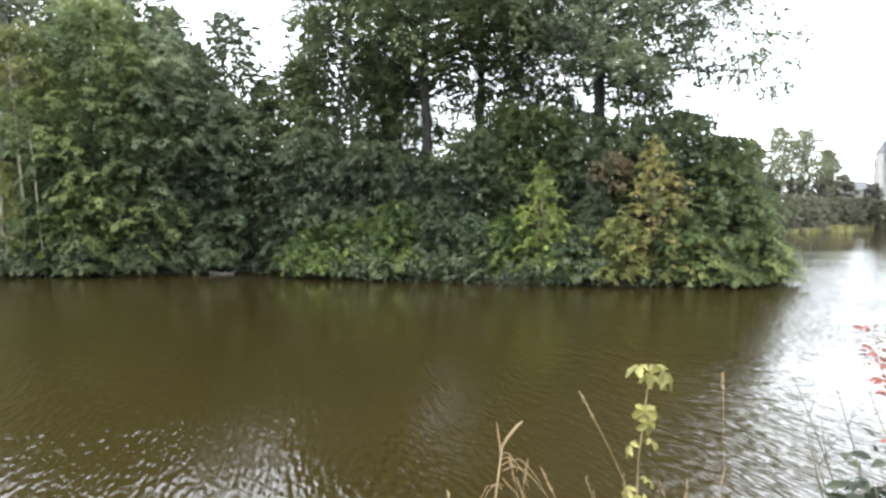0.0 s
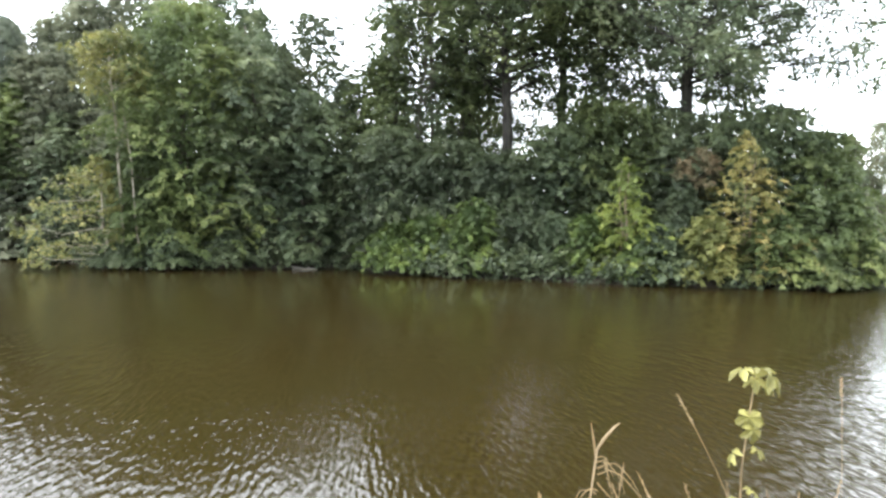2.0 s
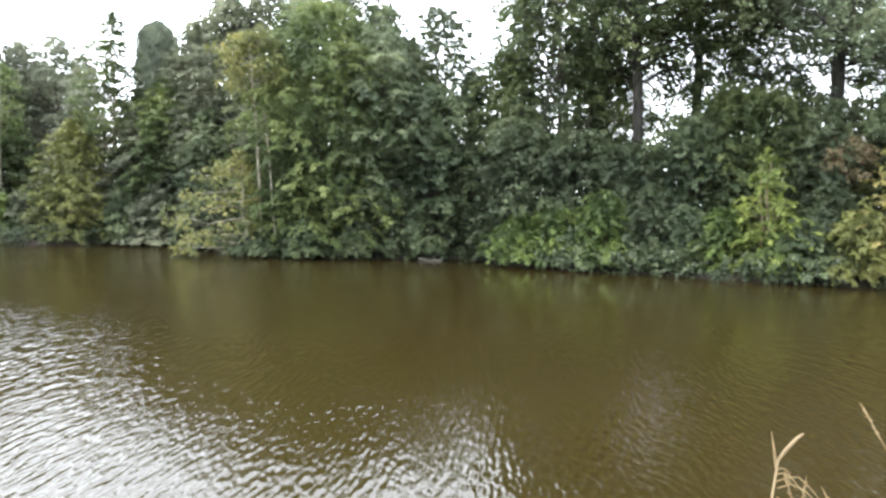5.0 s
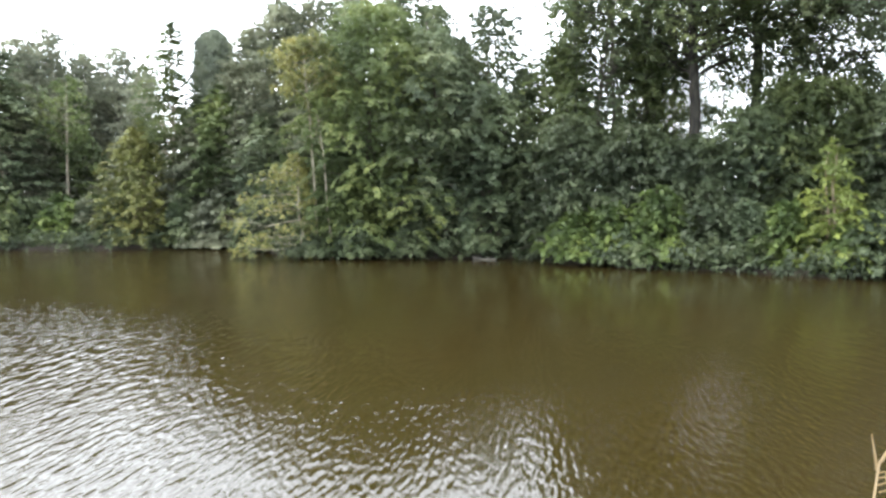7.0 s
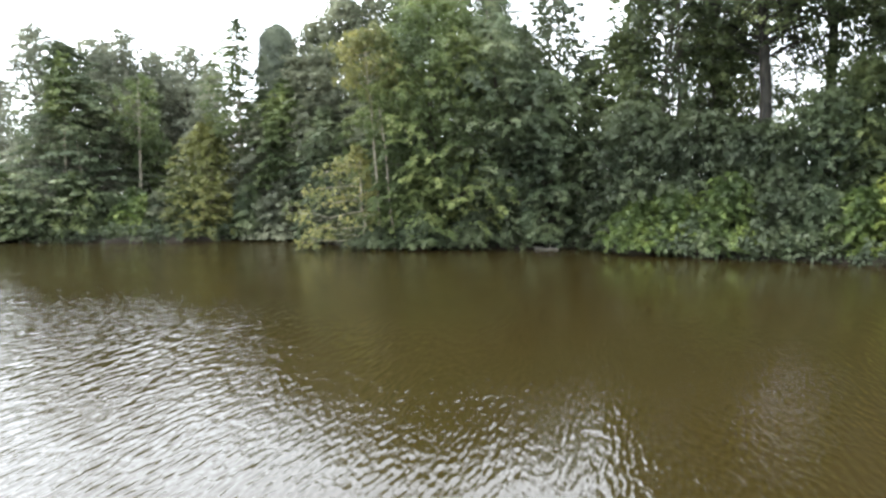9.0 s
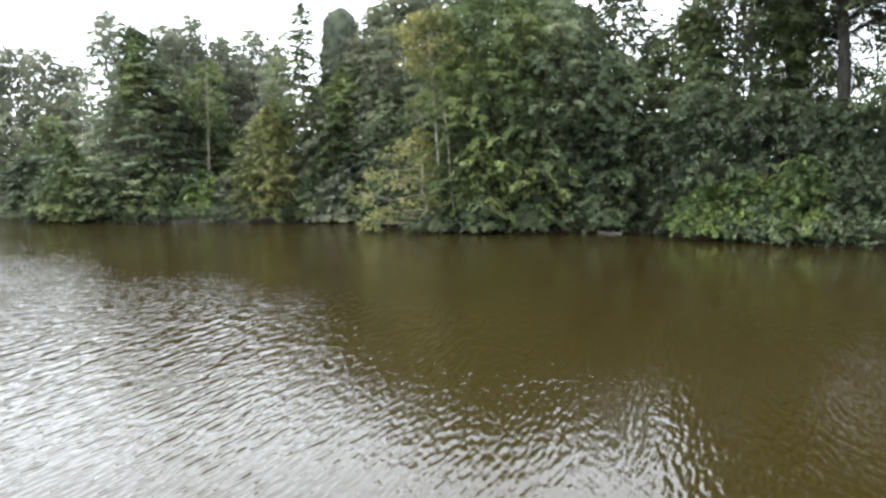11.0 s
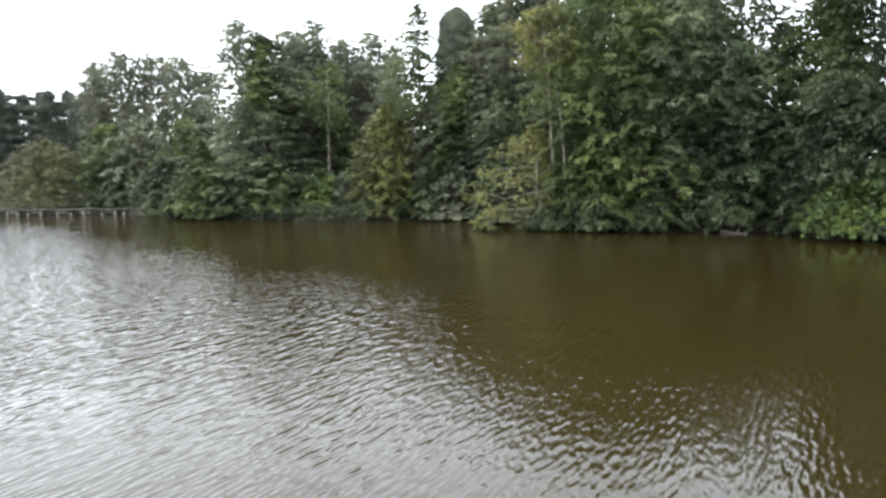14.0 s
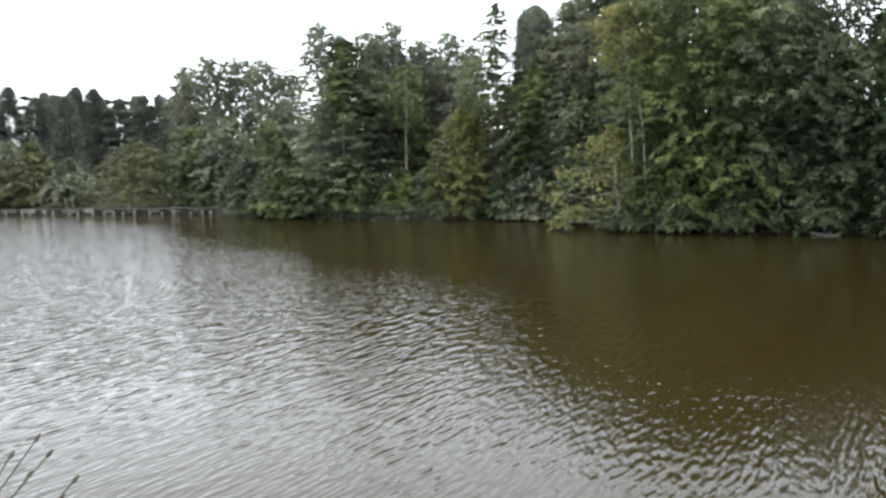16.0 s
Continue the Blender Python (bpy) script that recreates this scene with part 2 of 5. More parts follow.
L_BRAMBLE = leaf_material("dark_bramble_leaf", (0.010, 0.016, 0.008), (0.019, 0.029, 0.013), (0.04, 0.055, 0.026), 6.0, 0.12, 0.7)
L_RUSH = leaf_material("green_rush", (0.035, 0.05, 0.02), (0.06, 0.08, 0.03), (0.10, 0.12, 0.05), 6.0)


# ---- mesh helpers ----
def polar(azimuth, distance, z=0.0):
    """A place by its bearing from the viewpoint, in degrees towards the left of +y, and its distance."""
    a = radians(azimuth)
    return Vector((-math.sin(a) * distance, math.cos(a) * distance, z))


def unit(v):
    return v / np.maximum(np.linalg.norm(v, axis=-1, keepdims=True), 1e-9)


def quads_mesh(name, verts):
    """A mesh of separate faces from an array of shape (faces, corners, 3)."""
    n, k = len(verts), len(verts[0])
    me = bpy.data.meshes.new(name)
    me.vertices.add(k * n)
    me.vertices.foreach_set("co", np.ascontiguousarray(verts, dtype=np.float32).ravel())
    me.loops.add(k * n)
    me.loops.foreach_set("vertex_index", np.arange(k * n, dtype=np.int32))
    me.polygons.add(n)
    me.polygons.foreach_set("loop_start", np.arange(0, k * n, k, dtype=np.int32))
    me.update(calc_edges=True)
    return me


def tubes_mesh(name, runs, sides=6):
    """One mesh of tapered tubes; each run is a list of (point, radius)."""
    verts, faces = [], []
    for run in runs:
        pts = [Vector(p) for p, _ in run]
        start = len(verts)
        for i, (p, r) in enumerate(run):
            d = (pts[min(i + 1, len(pts) - 1)] - pts[max(i - 1, 0)]).normalized()
            a = d.cross(Vector((0.3, 0.9, 0.2))).normalized()
            b = d.cross(a)
            for k in range(sides):
                q = 2 * math.pi * k / sides
                verts.append(pts[i] + float(r) * (math.cos(q) * a + math.sin(q) * b))
        for i in range(len(run) - 1):
            for k in range(sides):
                o, o2 = start + i * sides, start + (i + 1) * sides
                faces.append((o + k, o + (k + 1) % sides, o2 + (k + 1) % sides, o2 + k))
        faces.append(tuple(start + (len(run) - 1) * sides + k for k in range(sides)))
    me = bpy.data.meshes.new(name)
    me.from_pydata(verts, [], faces)
    me.polygons.foreach_set("use_smooth", [True] * len(me.polygons))
    return me


def part(name, data, material, parent, label=""):
    """Links a mesh (or a bmesh) as one object under a thing or a part."""
    if isinstance(data, bmesh.types.BMesh):
        bm, data = data, bpy.data.meshes.new(name)
        bm.to_mesh(data)
        bm.free()
    data.materials.append(material)
    ob = new(name, data)
    ob.parent = parent
    return tagged(ob, label)


def leaf_clumps(rng, centres, outward, radius, per, size, droop=0.5, flat=0.18, ragged=0.3, aspect=0.62, simple=False, knots=5):
    """Sprays of folded leaves: each clump is a drooping mat whose leaves lie much the same way, ragged at its rim."""
    radius = np.broadcast_to(np.asarray(radius, float), len(centres))
    if per >= 24 and knots > 1:
        # each spray is broken into knots of leaves with dark gaps between them
        n = len(centres)
        radius = np.repeat(radius, knots)[:, None]
        o = np.repeat(outward, knots, 0)
        lie = np.repeat(unit(np.array([0, 0, 1.0]) + 0.75 * outward + rng.normal(0, 0.25, (n, 3))), knots, 0)
        q, rr = rng.uniform(0, 2 * np.pi, n * knots), np.sqrt(rng.uniform(0.02, 1, n * knots))[:, None]
        ring = np.stack([np.cos(q), np.sin(q), np.zeros_like(q)], -1)
        ring = ring - lie * (ring * lie).sum(-1, keepdims=True)
        p = np.repeat(centres, knots, 0) + ring * rr * radius * 1.05 * (1 + 0.45 * (ring * o).sum(-1, keepdims=True))
        p[:, 2:] += -droop * rr ** 2 * radius
        p += lie * rng.normal(0, 1, (n * knots, 1)) * flat * 1.4 * radius
        return leaf_clumps(rng, p, unit(o + 0.8 * ring * rr + rng.normal(0, 0.3, (n * knots, 3))), radius[:, 0] * 0.42, max(6, int(per * 0.9 / knots)), size * 1.12, 0.6, 0.3, ragged, aspect, simple, 1)
    if knots == 0:
        # drooping fans: leaves lie along an arched spray that narrows to its tip
        n = len(centres)
        m = n * per
        rad = np.repeat(radius * rng.uniform(0.6, 1.35, n), per)[:, None]
        turn = rng.normal(0, 0.45, n)
        flat_out = unit(outward * [1, 1, 0])
        ahead = np.stack([flat_out[:, 0] * np.cos(turn) - flat_out[:, 1] * np.sin(turn), flat_out[:, 0] * np.sin(turn) + flat_out[:, 1] * np.cos(turn), np.zeros(n)], -1)
        bow = np.repeat(droop * rng.uniform(0.5, 1.3, n), per)[:, None]
        ahead = np.repeat(ahead, per, 0)
        side = np.stack([-ahead[:, 1], ahead[:, 0], np.zeros(m)], -1)
        f = rng.uniform(-0.6, 1.0, (m, 1))
        w = rng.uniform(-1, 1, (m, 1)) * 0.55 * (1 - 0.65 * np.maximum(f, 0))
        z = np.array([0, 0, 1.0])
        p = np.repeat(centres, per, 0) + rad * (ahead * f * 1.15 + side * w - z * (bow * np.maximum(f, 0) ** 2 + 0.55 * w * w + flat * rng.uniform(0, 1, (m, 1))))
        up = unit(z + ahead * 1.3 * bow * np.maximum(f, 0) + side * 0.9 * w + rng.normal(0, ragged, (m, 3)))
        d = unit(ahead * 0.8 + side * w * 1.6 - z * (0.25 + bow * np.maximum(f, 0)) + rng.normal(0, ragged * 1.6, (m, 3)))
        s = unit(np.cross(d, up))
        ln = size * rng.uniform(0.7, 1.3, (m, 1))
        return np.stack([p + s * ln * aspect * 0.5, p + d * ln, p - s * ln * aspect * 0.5], 1)
    n = len(centres)
    c = np.repeat(centres, per, 0)
    o = np.repeat(outward, per, 0)
    rad = np.repeat(radius * rng.uniform(0.55, 1.4, n), per)[:, None]
    lie = unit(np.array([0, 0, 1.0]) + 0.75 * outward + rng.normal(0, 0.3, (n, 3)))
    lie = np.repeat(lie, per, 0)
    q = rng.uniform(0, 2 * np.pi, n * per)
    rr = np.sqrt(rng.uniform(0, 1, n * per))[:, None]
    ring = np.stack([np.cos(q), np.sin(q), np.zeros_like(q)], -1)
    ring = ring - lie * (ring * lie).sum(-1, keepdims=True)
    stretch = 1 + 0.45 * (ring * o).sum(-1, keepdims=True)
    p = c + ring * rr * rad * stretch
    p[:, 2:] += -droop * rr ** 2 * rad
    p += lie * rng.normal(0, 1, (n * per, 1)) * flat * rad
    up = unit(lie + 0.5 * ring * rr + rng.normal(0, ragged, (n * per, 3)))
    d = unit(0.7 * ring + 0.6 * o + rng.normal(0, ragged * 1.5, (n * per, 3)) + np.array([0, 0, -0.35]))
    s = unit(np.cross(d, up))
    up = np.cross(s, d)
    ln = size * rng.uniform(0.65, 1.3, (n * per, 1))
    w = ln * aspect * 0.5
    if simple:
        return np.stack([p + s * w, p + d * ln - up * ln * 0.1, p - s * w], 1)
    return np.stack([p, p + d * ln * 0.45 + s * w + up * ln * 0.1, p + d * ln - up * ln * 0.1, p + d * ln * 0.45 - s * w + up * ln * 0.1], 1)


def cone(u):
    return (1 - u) ** 0.85 * min(1.0, 0.75 + u * 2.5) + 0.04


def oval(u):
    return math.sin(math.pi * min(1, 0.2 + 0.8 * u)) ** 0.7 + 0.05


def broad(u):
    return (1 - u ** 2.4) ** 0.6 * min(1.0, 0.85 + u) + 0.03


def grow(name, seed, place, height, spread, bark, leaf, label, category="tree", group="", base=0.3, limbs=70, clump=0.45,
         per=60, size=0.14, profile=oval, rise=0.25, trunk_r=0.12, lean=(0, 0), droop=0.65, flat=0.12, stems=1, reach=0.45, subs=3,
         ragged=0.2, sides=4, aspect=0.66, wobble=0.25, lift=0.35, knots=5):
    """A tree or shrub: tapered stems, limbs and side boughs, and a crown of leaf sprays that ride on them."""
    rng = np.random.default_rng(seed)
    far_off = place[0] ** 2 + place[1] ** 2 > 37 ** 2
    clump, limbs = clump * 1.22, int(limbs * 0.74)
    per, size = (int(per * 1.3), size) if far_off else (int(per * 2.1), size * 0.82)
    thing = new(name)
    thing.location = place
    tagged(thing, label, category, group)
    runs, centres, outs, axes = [], [], [], []
    steps = (0, 0.2, 0.45, 0.72, 1.0)
    for k in range(stems):
        foot = rng.normal(0, 0.12 * spread, 3) * [1, 1, 0] if stems > 1 else np.zeros(3)
        tilt = np.array([lean[0], lean[1], 0.0]) + (rng.normal(0, 0.2 * spread, 3) * [1, 1, 0] if stems > 1 else 0)
        top = height * (1 if k == 0 else rng.uniform(0.7, 0.97)) * 0.97
        bend = rng.normal(0, wobble * 0.5, (5, 3)) * [1, 1, 0]
        bend[0] = 0
        pts = [foot + tilt * (f ** 1.3) + bend[i] * f + np.array([0, 0, -0.25 + (top + 0.25) * f]) for i, f in enumerate(steps)]
        axes.append((np.array(pts), top))
        runs.append([(pts[i], trunk_r * (1.25 if i == 0 else 1) * (1 - 0.9 * f) + 0.012) for i, f in enumerate(steps)])

    def spray(root, mid, tip, count, a):
        for j in range(count):
            g = 1.0 if j == 0 else rng.uniform(reach, 1.05)
            p = (1 - g) ** 2 * root + 2 * g * (1 - g) * mid + g * g * tip + rng.normal(0, clump * 0.35, 3) * [1, 1, 0.6]
            if p[2] < 0.1:
                p[2] = rng.uniform(0.1, 0.4)
            centres.append(p)
            outs.append([math.cos(a), math.sin(a), 0.2])

    for i in range(limbs):
        pts, top = axes[i % stems]
        u = (i + rng.uniform(0, 1)) / limbs
        h = base + (top - base) * u
        f = np.clip((h + 0.25) / (top + 0.25), 0, 1)
        root = np.array([np.interp(f, steps, pts[:, k]) for k in range(3)])
        a = i * 2.39996 + rng.normal(0, 0.5)
        ln = spread * profile(u) * rng.uniform(0.58, 0.95)
        tip = root + ln * np.array([math.cos(a), math.sin(a), rise + rng.normal(0, 0.12)])
        tip[2] = min(max(tip[2], 0.12), height)
        mid = (root + tip) / 2 + np.array([0, 0, 0.12 * ln]) + rng.normal(0, 0.04 * ln, 3)
        r0 = max(0.008, min(trunk_r * 0.5, trunk_r * (1 - 0.85 * f) * 0.6, 0.02 + 0.018 * ln))
        runs.append([(root, r0), (mid, r0 * 0.6), (tip, 0.006)])
        spray(root, mid, tip, 2, a)
        for j in range(subs if ln > clump * 1.4 else 0):
            g = rng.uniform(0.3, 0.95)
            p = (1 - g) ** 2 * root + 2 * g * (1 - g) * mid + g * g * tip
            b = a + rng.choice([-1, 1]) * rng.uniform(0.4, 1.3)
            l2 = min(ln * rng.uniform(0.25, 0.5), 1.7)
            t2 = p + l2 * np.array([math.cos(b), math.sin(b), rng.uniform(-0.35, 0.75) + lift - 0.35])
            t2[2] = min(max(t2[2], 0.12), height)
            m2 = (p + t2) / 2 + rng.normal(0, 0.05 * l2, 3)
            runs.append([(p, r0 * 0.4), (m2, r0 * 0.25), (t2, 0.004)])
            spray(p, m2, t2, max(1, int(l2 / clump * 0.9)), b)
    part("trunk", tubes_mesh("trunk", runs, sides), bark, thing)
    quads = leaf_clumps(rng, np.array(centres), np.array(outs), clump, per, size, droop, flat, ragged, aspect, True, knots)
    part("crown", quads_mesh("crown", quads), leaf, thing)
    return thing


def tuft_tree(name, seed, place, height, spread, bark, leaf, label, category="tree", group="", base=5.0, boughs=26, forks=6, tuft=0.42,
              per=70, size=0.13, profile=broad, rise=0.35, trunk_r=0.3, skew=(0, 0), lean=(0, 0), bare=0.35, flat=0.45, keep=1.0, crook=0.08, bough_r=0.05, sag=0.0, split=False, knots=5, droop=0.35):
    """A tree whose boughs fork into twigs that each carry a separate tuft of leaves, with gaps between the tufts."""
    rng = np.random.default_rng(seed)
    thing = new(name)
    thing.location = place
    tagged(thing, label, category, group)
    runs, limbs, centres, outs, sizes = [], [], [], [], []
    steps = np.linspace(0, 1, 7)
    bend = np.cumsum(rng.normal(0, crook, (7, 3)) * [1, 1, 0], 0)
    axis = np.array([[lean[0] * f ** 1.3, lean[1] * f ** 1.3, -0.25 + (height * 0.96 + 0.25) * f] for f in steps]) + bend - bend[0]
    runs.append([(p, trunk_r * (1.2 if i == 0 else 1) * (1 - 0.85 * f) + 0.012) for i, (p, f) in enumerate(zip(axis, steps))])
    for i in range(boughs):
        u = (i + rng.uniform(0, 1)) / boughs
        h = base + (height - base) * u * 0.97
        root = np.array([np.interp(h, axis[:, 2], axis[:, k]) for k in range(3)])
        a = i * 2.39996 + rng.normal(0, 0.5)
        flat_dir = np.array([math.cos(a), math.sin(a), 0.0])
        ln = spread * profile(u) * rng.uniform(0.65, 1.05) * (1 + skew[0] * flat_dir[0] + skew[1] * flat_dir[1])
        pts = [root]
        for j in range(4):
            climb = rise * (1.5 - 0.4 * j) - sag * j * 0.33
            pts.append(pts[-1] + ln * 0.25 * (flat_dir + np.array([0, 0, climb])) + rng.normal(0, crook * ln * 0.35, 3))
        r0 = min(trunk_r * 0.45, bough_r * (0.5 + ln / 4))
        limbs.append([(p, r0 * (1 - 0.85 * k / 4)) for k, p in enumerate(pts)])
        pts = np.array(pts)
        for j in range(forks):
            g = bare + (1 - bare) * (j + rng.uniform(0, 1)) / forks
            p = np.array([np.interp(g * 4, range(5), pts[:, k]) for k in range(3)])
            b = a + rng.choice([-1, 1]) * rng.uniform(0.3, 1.4)
            l2 = min(ln * rng.uniform(0.18, 0.42), 2.2)
            way = np.array([math.cos(b), math.sin(b), rng.uniform(-0.45, 0.75) - sag * 0.4])
            q = p + l2 * way
            m = (p + q) / 2 + rng.normal(0, 0.08 * l2, 3)
            limbs.append([(p, r0 * 0.32), (m, r0 * 0.2), (q, 0.005)])
            for k in range(max(1, int(l2 / (tuft * 1.3)))):
                f = 1.0 - 0.5 * k / max(1, l2 / (tuft * 1.3)) * rng.uniform(0.7, 1.2)
                if rng.uniform() < keep:
                    centres.append(p + (q - p) * f + rng.normal(0, tuft * 0.4, 3))
                    outs.append([math.cos(b), math.sin(b), 0.25])
                    sizes.append(tuft * min(1.0, 0.3 + ln / 2.2))
        centres.append(pts[-1])
        outs.append([math.cos(a), math.sin(a), 0.3])
        sizes.append(tuft * min(1.0, 0.3 + ln / 2.2))
    centres, outs, sizes = np.array(centres), np.array(outs), np.array(sizes)
    centres[:, 2] = np.maximum(centres[:, 2], 0.12)
    if split:
        # drop the tufts that hang alone
        near = (((centres[:, None] - centres[None]) ** 2).sum(-1) < max(1.35, 2.2 * tuft) ** 2).sum(1)
        centres, outs, sizes = centres[near > 4], outs[near > 4], sizes[near > 4]
    if split:
        trunk = part("trunk", tubes_mesh("trunk", runs, 8), bark, thing)
        for k in range(0, len(limbs), forks + 1):
            part("bough", tubes_mesh("bough", limbs[k:k + forks + 1], 4), bark, trunk)
    else:
        part("trunk", tubes_mesh("trunk", runs + limbs, 5), bark, thing)
    part("crown", quads_mesh("crown", leaf_clumps(rng, centres, outs, sizes, per, size, droop, flat, 0.45 if knots > 1 else 0.25, 0.7, True, knots)), leaf, thing)
    return thing


def leafy_mass(name, seed, place, height, spread, bark, leaf, label, category="tree", group="", profile=((0, 0.85), (0.35, 1.0), (0.75, 0.75), (1.0, 0.12)),
               pads=260, pad=0.5, per=100, size=0.1, base=0.1, lobes=0.16, flat=0.12, droop=0.8, fill=0.3, trunk_r=0.1, stems=1, lean=(0, 0), inner=0.22,
               ragged=0.28, limbs=40, aspect=0.66):
    """A full crown: drooping leaf sprays crowd the outside of a lobed body that follows a height profile, over shaded inner leaves."""
    rng = np.random.default_rng(seed)
    thing = tagged(new(name), label, category, group)
    thing.location = place
    floor = 0.04 - place[2]
    pu, pr_ = np.array(profile, float).T
    ph = rng.uniform(0, 6.28, 3)
    up = np.array([0, 0, 1.0])

    def body(u, a):
        wave = np.sin(2 * a + ph[0] + 4 * u) + 0.8 * np.sin(3 * a + ph[1] - 7 * u) + 0.7 * np.sin(5 * a + ph[2] + 13 * u)
        return spread * np.interp(u, pu, pr_) * (1 + lobes * wave / 1.7)

    def axis(u):
        return np.stack([lean[0] * u ** 1.3, lean[1] * u ** 1.3, base + (height - base) * u], -1)

    u = rng.uniform(0, 1, pads * 6)
    u = u[rng.uniform(0, pr_.max(), len(u)) < np.interp(u, pu, pr_) + 0.12][:pads]
    n = len(u)
    a = np.arange(n) * 2.39996 + rng.normal(0, 0.6, n)
    width = pad * rng.uniform(0.5, 1.35, n) * np.clip(np.interp(u, pu, pr_) * spread / (1.6 * pad), 0.45, 1)
    reach = body(u, a) * np.where(rng.uniform(0, 1, n) < inner, rng.uniform(0.3, 0.7, n), 1.08 - 0.42 * rng.uniform(0, 1, n) ** 1.5)
    reach = np.maximum(reach - 0.6 * width, 0.1 * reach)
    out = np.stack([np.cos(a), np.sin(a), np.zeros(n)], -1)
    c = axis(u) + out * reach[:, None]
    c[:, 2] = np.clip(c[:, 2] + rng.normal(0, 0.1, n) - 0.4 * width, floor + 0.3 + 0.15 * rng.uniform(0, 1, n), None)
    # arched leaf sprays that point outwards and droop
    way = unit(out + rng.normal(0, 0.35, (n, 3)) * [1, 1, 0])
    leaves = leaf_clumps(rng, c, way, width * 1.15, int(per * 0.75), size, droop, flat, ragged, aspect, True, 0)
    # shaded leaves inside the crown, larger and lying at random
    f = int(fill * len(leaves) * 0.25)
    fu, fa = rng.uniform(0.02, 0.93, f), rng.uniform(0, 2 * np.pi, f)
    fp = axis(fu) + np.stack([np.cos(fa), np.sin(fa), np.zeros(f)], -1) * (body(fu, fa) * rng.uniform(0.15, 0.78, f))[:, None]
    d, face = unit(rng.normal(0, 1, (f, 3))), rng.normal(0, 1, (f, 3))
    s, ln = unit(np.cross(d, face)), 2.3 * size * rng.uniform(0.65, 1.35, (f, 1))
    leaves = np.concatenate([leaves, np.stack([fp + s * ln * aspect * 0.5, fp + d * ln, fp - s * ln * aspect * 0.5], 1)])
    leaves = leaves[leaves[:, :, 2].min(1) > floor]

    runs = []
    for j in range(stems):
        foot = rng.normal(0, 0.1 * spread, 3) * [1, 1, 0] if stems > 1 else np.zeros(3)
        sway = rng.normal(0, 0.06 * spread, (6, 3)) * [1, 1, 0]
        run = []
        for i, g in enumerate((0, 0.15, 0.35, 0.6, 0.8, 0.95)):
            at = axis(np.array(g)) * [1, 1, 0] + [0, 0, (height * g if g else -0.25)]
            run.append((foot * (1 - 0.6 * g) + at + sway[i] * min(1, g * 3), trunk_r * (1.2 if i == 0 else 1 - 0.9 * g) + 0.01))
        runs.append(run)
    for i in range(0, n, max(1, n // limbs)):
        g = max(0.02, u[i] - 0.06 - 0.1 * reach[i] / max(spread, 0.1))
        root = axis(np.array(g))
        mid = root * 0.45 + c[i] * 0.55 + up * 0.08 * reach[i] + rng.normal(0, 0.05 * reach[i], 3)
        r0 = max(0.008, trunk_r * 0.45 * (1 - 0.8 * g))
        runs.append([(root, r0), (mid, r0 * 0.6), (c[i], 0.006)])
    part("trunk", tubes_mesh("trunk", runs, 5), bark, thing)
    part("crown", quads_mesh("crown", leaves), leaf, thing)
    return thing


# ---- ground and water ----
SHORE = [(95, 150), (77, 139), (51, 113), (40, 104), (28, 80), (18, 50), (13.2, 31.5), (11.8, 27.4), (9.2, 24.0), (5.8, 23.7), (2.8, 23.9), (0, 24.9),
         (-2.2, 25.1), (-4.2, 25.8), (-5.8, 26.6), (-6.9, 28.3), (-8.6, 27.7), (-12.2, 26.2), (-15.4, 25.9), (-18.8, 28.0), (-22, 30.6), (-23.6, 29.8), (-25.2, 28.4), (-26.4, 27.2), (-29.2, 26.0),
         (-31.2, 25.4), (-34.2, 24.8), (-39.4, 24.0), (-44, 26.9), (-47.4, 26.2), (-52, 23.4), (-57, 20.1), (-63, 16.5), (-70, 4), (-60, -14), (-40, -10), (-20, -4), (-10, -1.2), (-5.2, 0.6), (-3, 2.2), (0, 3.2),
         (2.8, 3.9), (5, 5.0), (10, 9.0), (40, 34), (110, 105)]


def shore_distance(px, py):
    """Signed distance to the pond's edge, positive on land."""
    poly = np.array(SHORE, float)
    best = np.full(px.shape, 1e9)
    inside = np.zeros(px.shape, bool)
    for (ax, ay), (bx, by) in zip(poly, np.roll(poly, -1, 0)):
        dx, dy = bx - ax, by - ay
        f = np.clip(((px - ax) * dx + (py - ay) * dy) / (dx * dx + dy * dy), 0, 1)
        best = np.minimum(best, np.hypot(px - ax - f * dx, py - ay - f * dy))
        cross = ((ay > py) != (by > py)) & (px < (bx - ax) * (py - ay) / (by - ay + 1e-12) + ax)
        inside ^= cross
    return np.where(inside, -best, best)


def ground_height(px, py):
    d = shore_distance(px, py)
    d = d + 0.18 * np.sin(px * 2.1 + 1.3 * np.sin(py * 1.3)) * np.cos(py * 1.7)
    near = np.clip(1 - np.hypot(px, py) / 14, 0, 1)
    land = 0.16 * (1 - np.exp(-np.maximum(d, 0) / 0.12)) + (0.25 + 0.35 * near) * (1 - np.exp(-np.maximum(d, 0) / 1.6))
    land = land + 0.04 * np.sin(px * 0.9) * np.sin(py * 0.8)
    return np.where(d > 0, land, np.maximum(-1.2, d * 0.6 - 0.05))


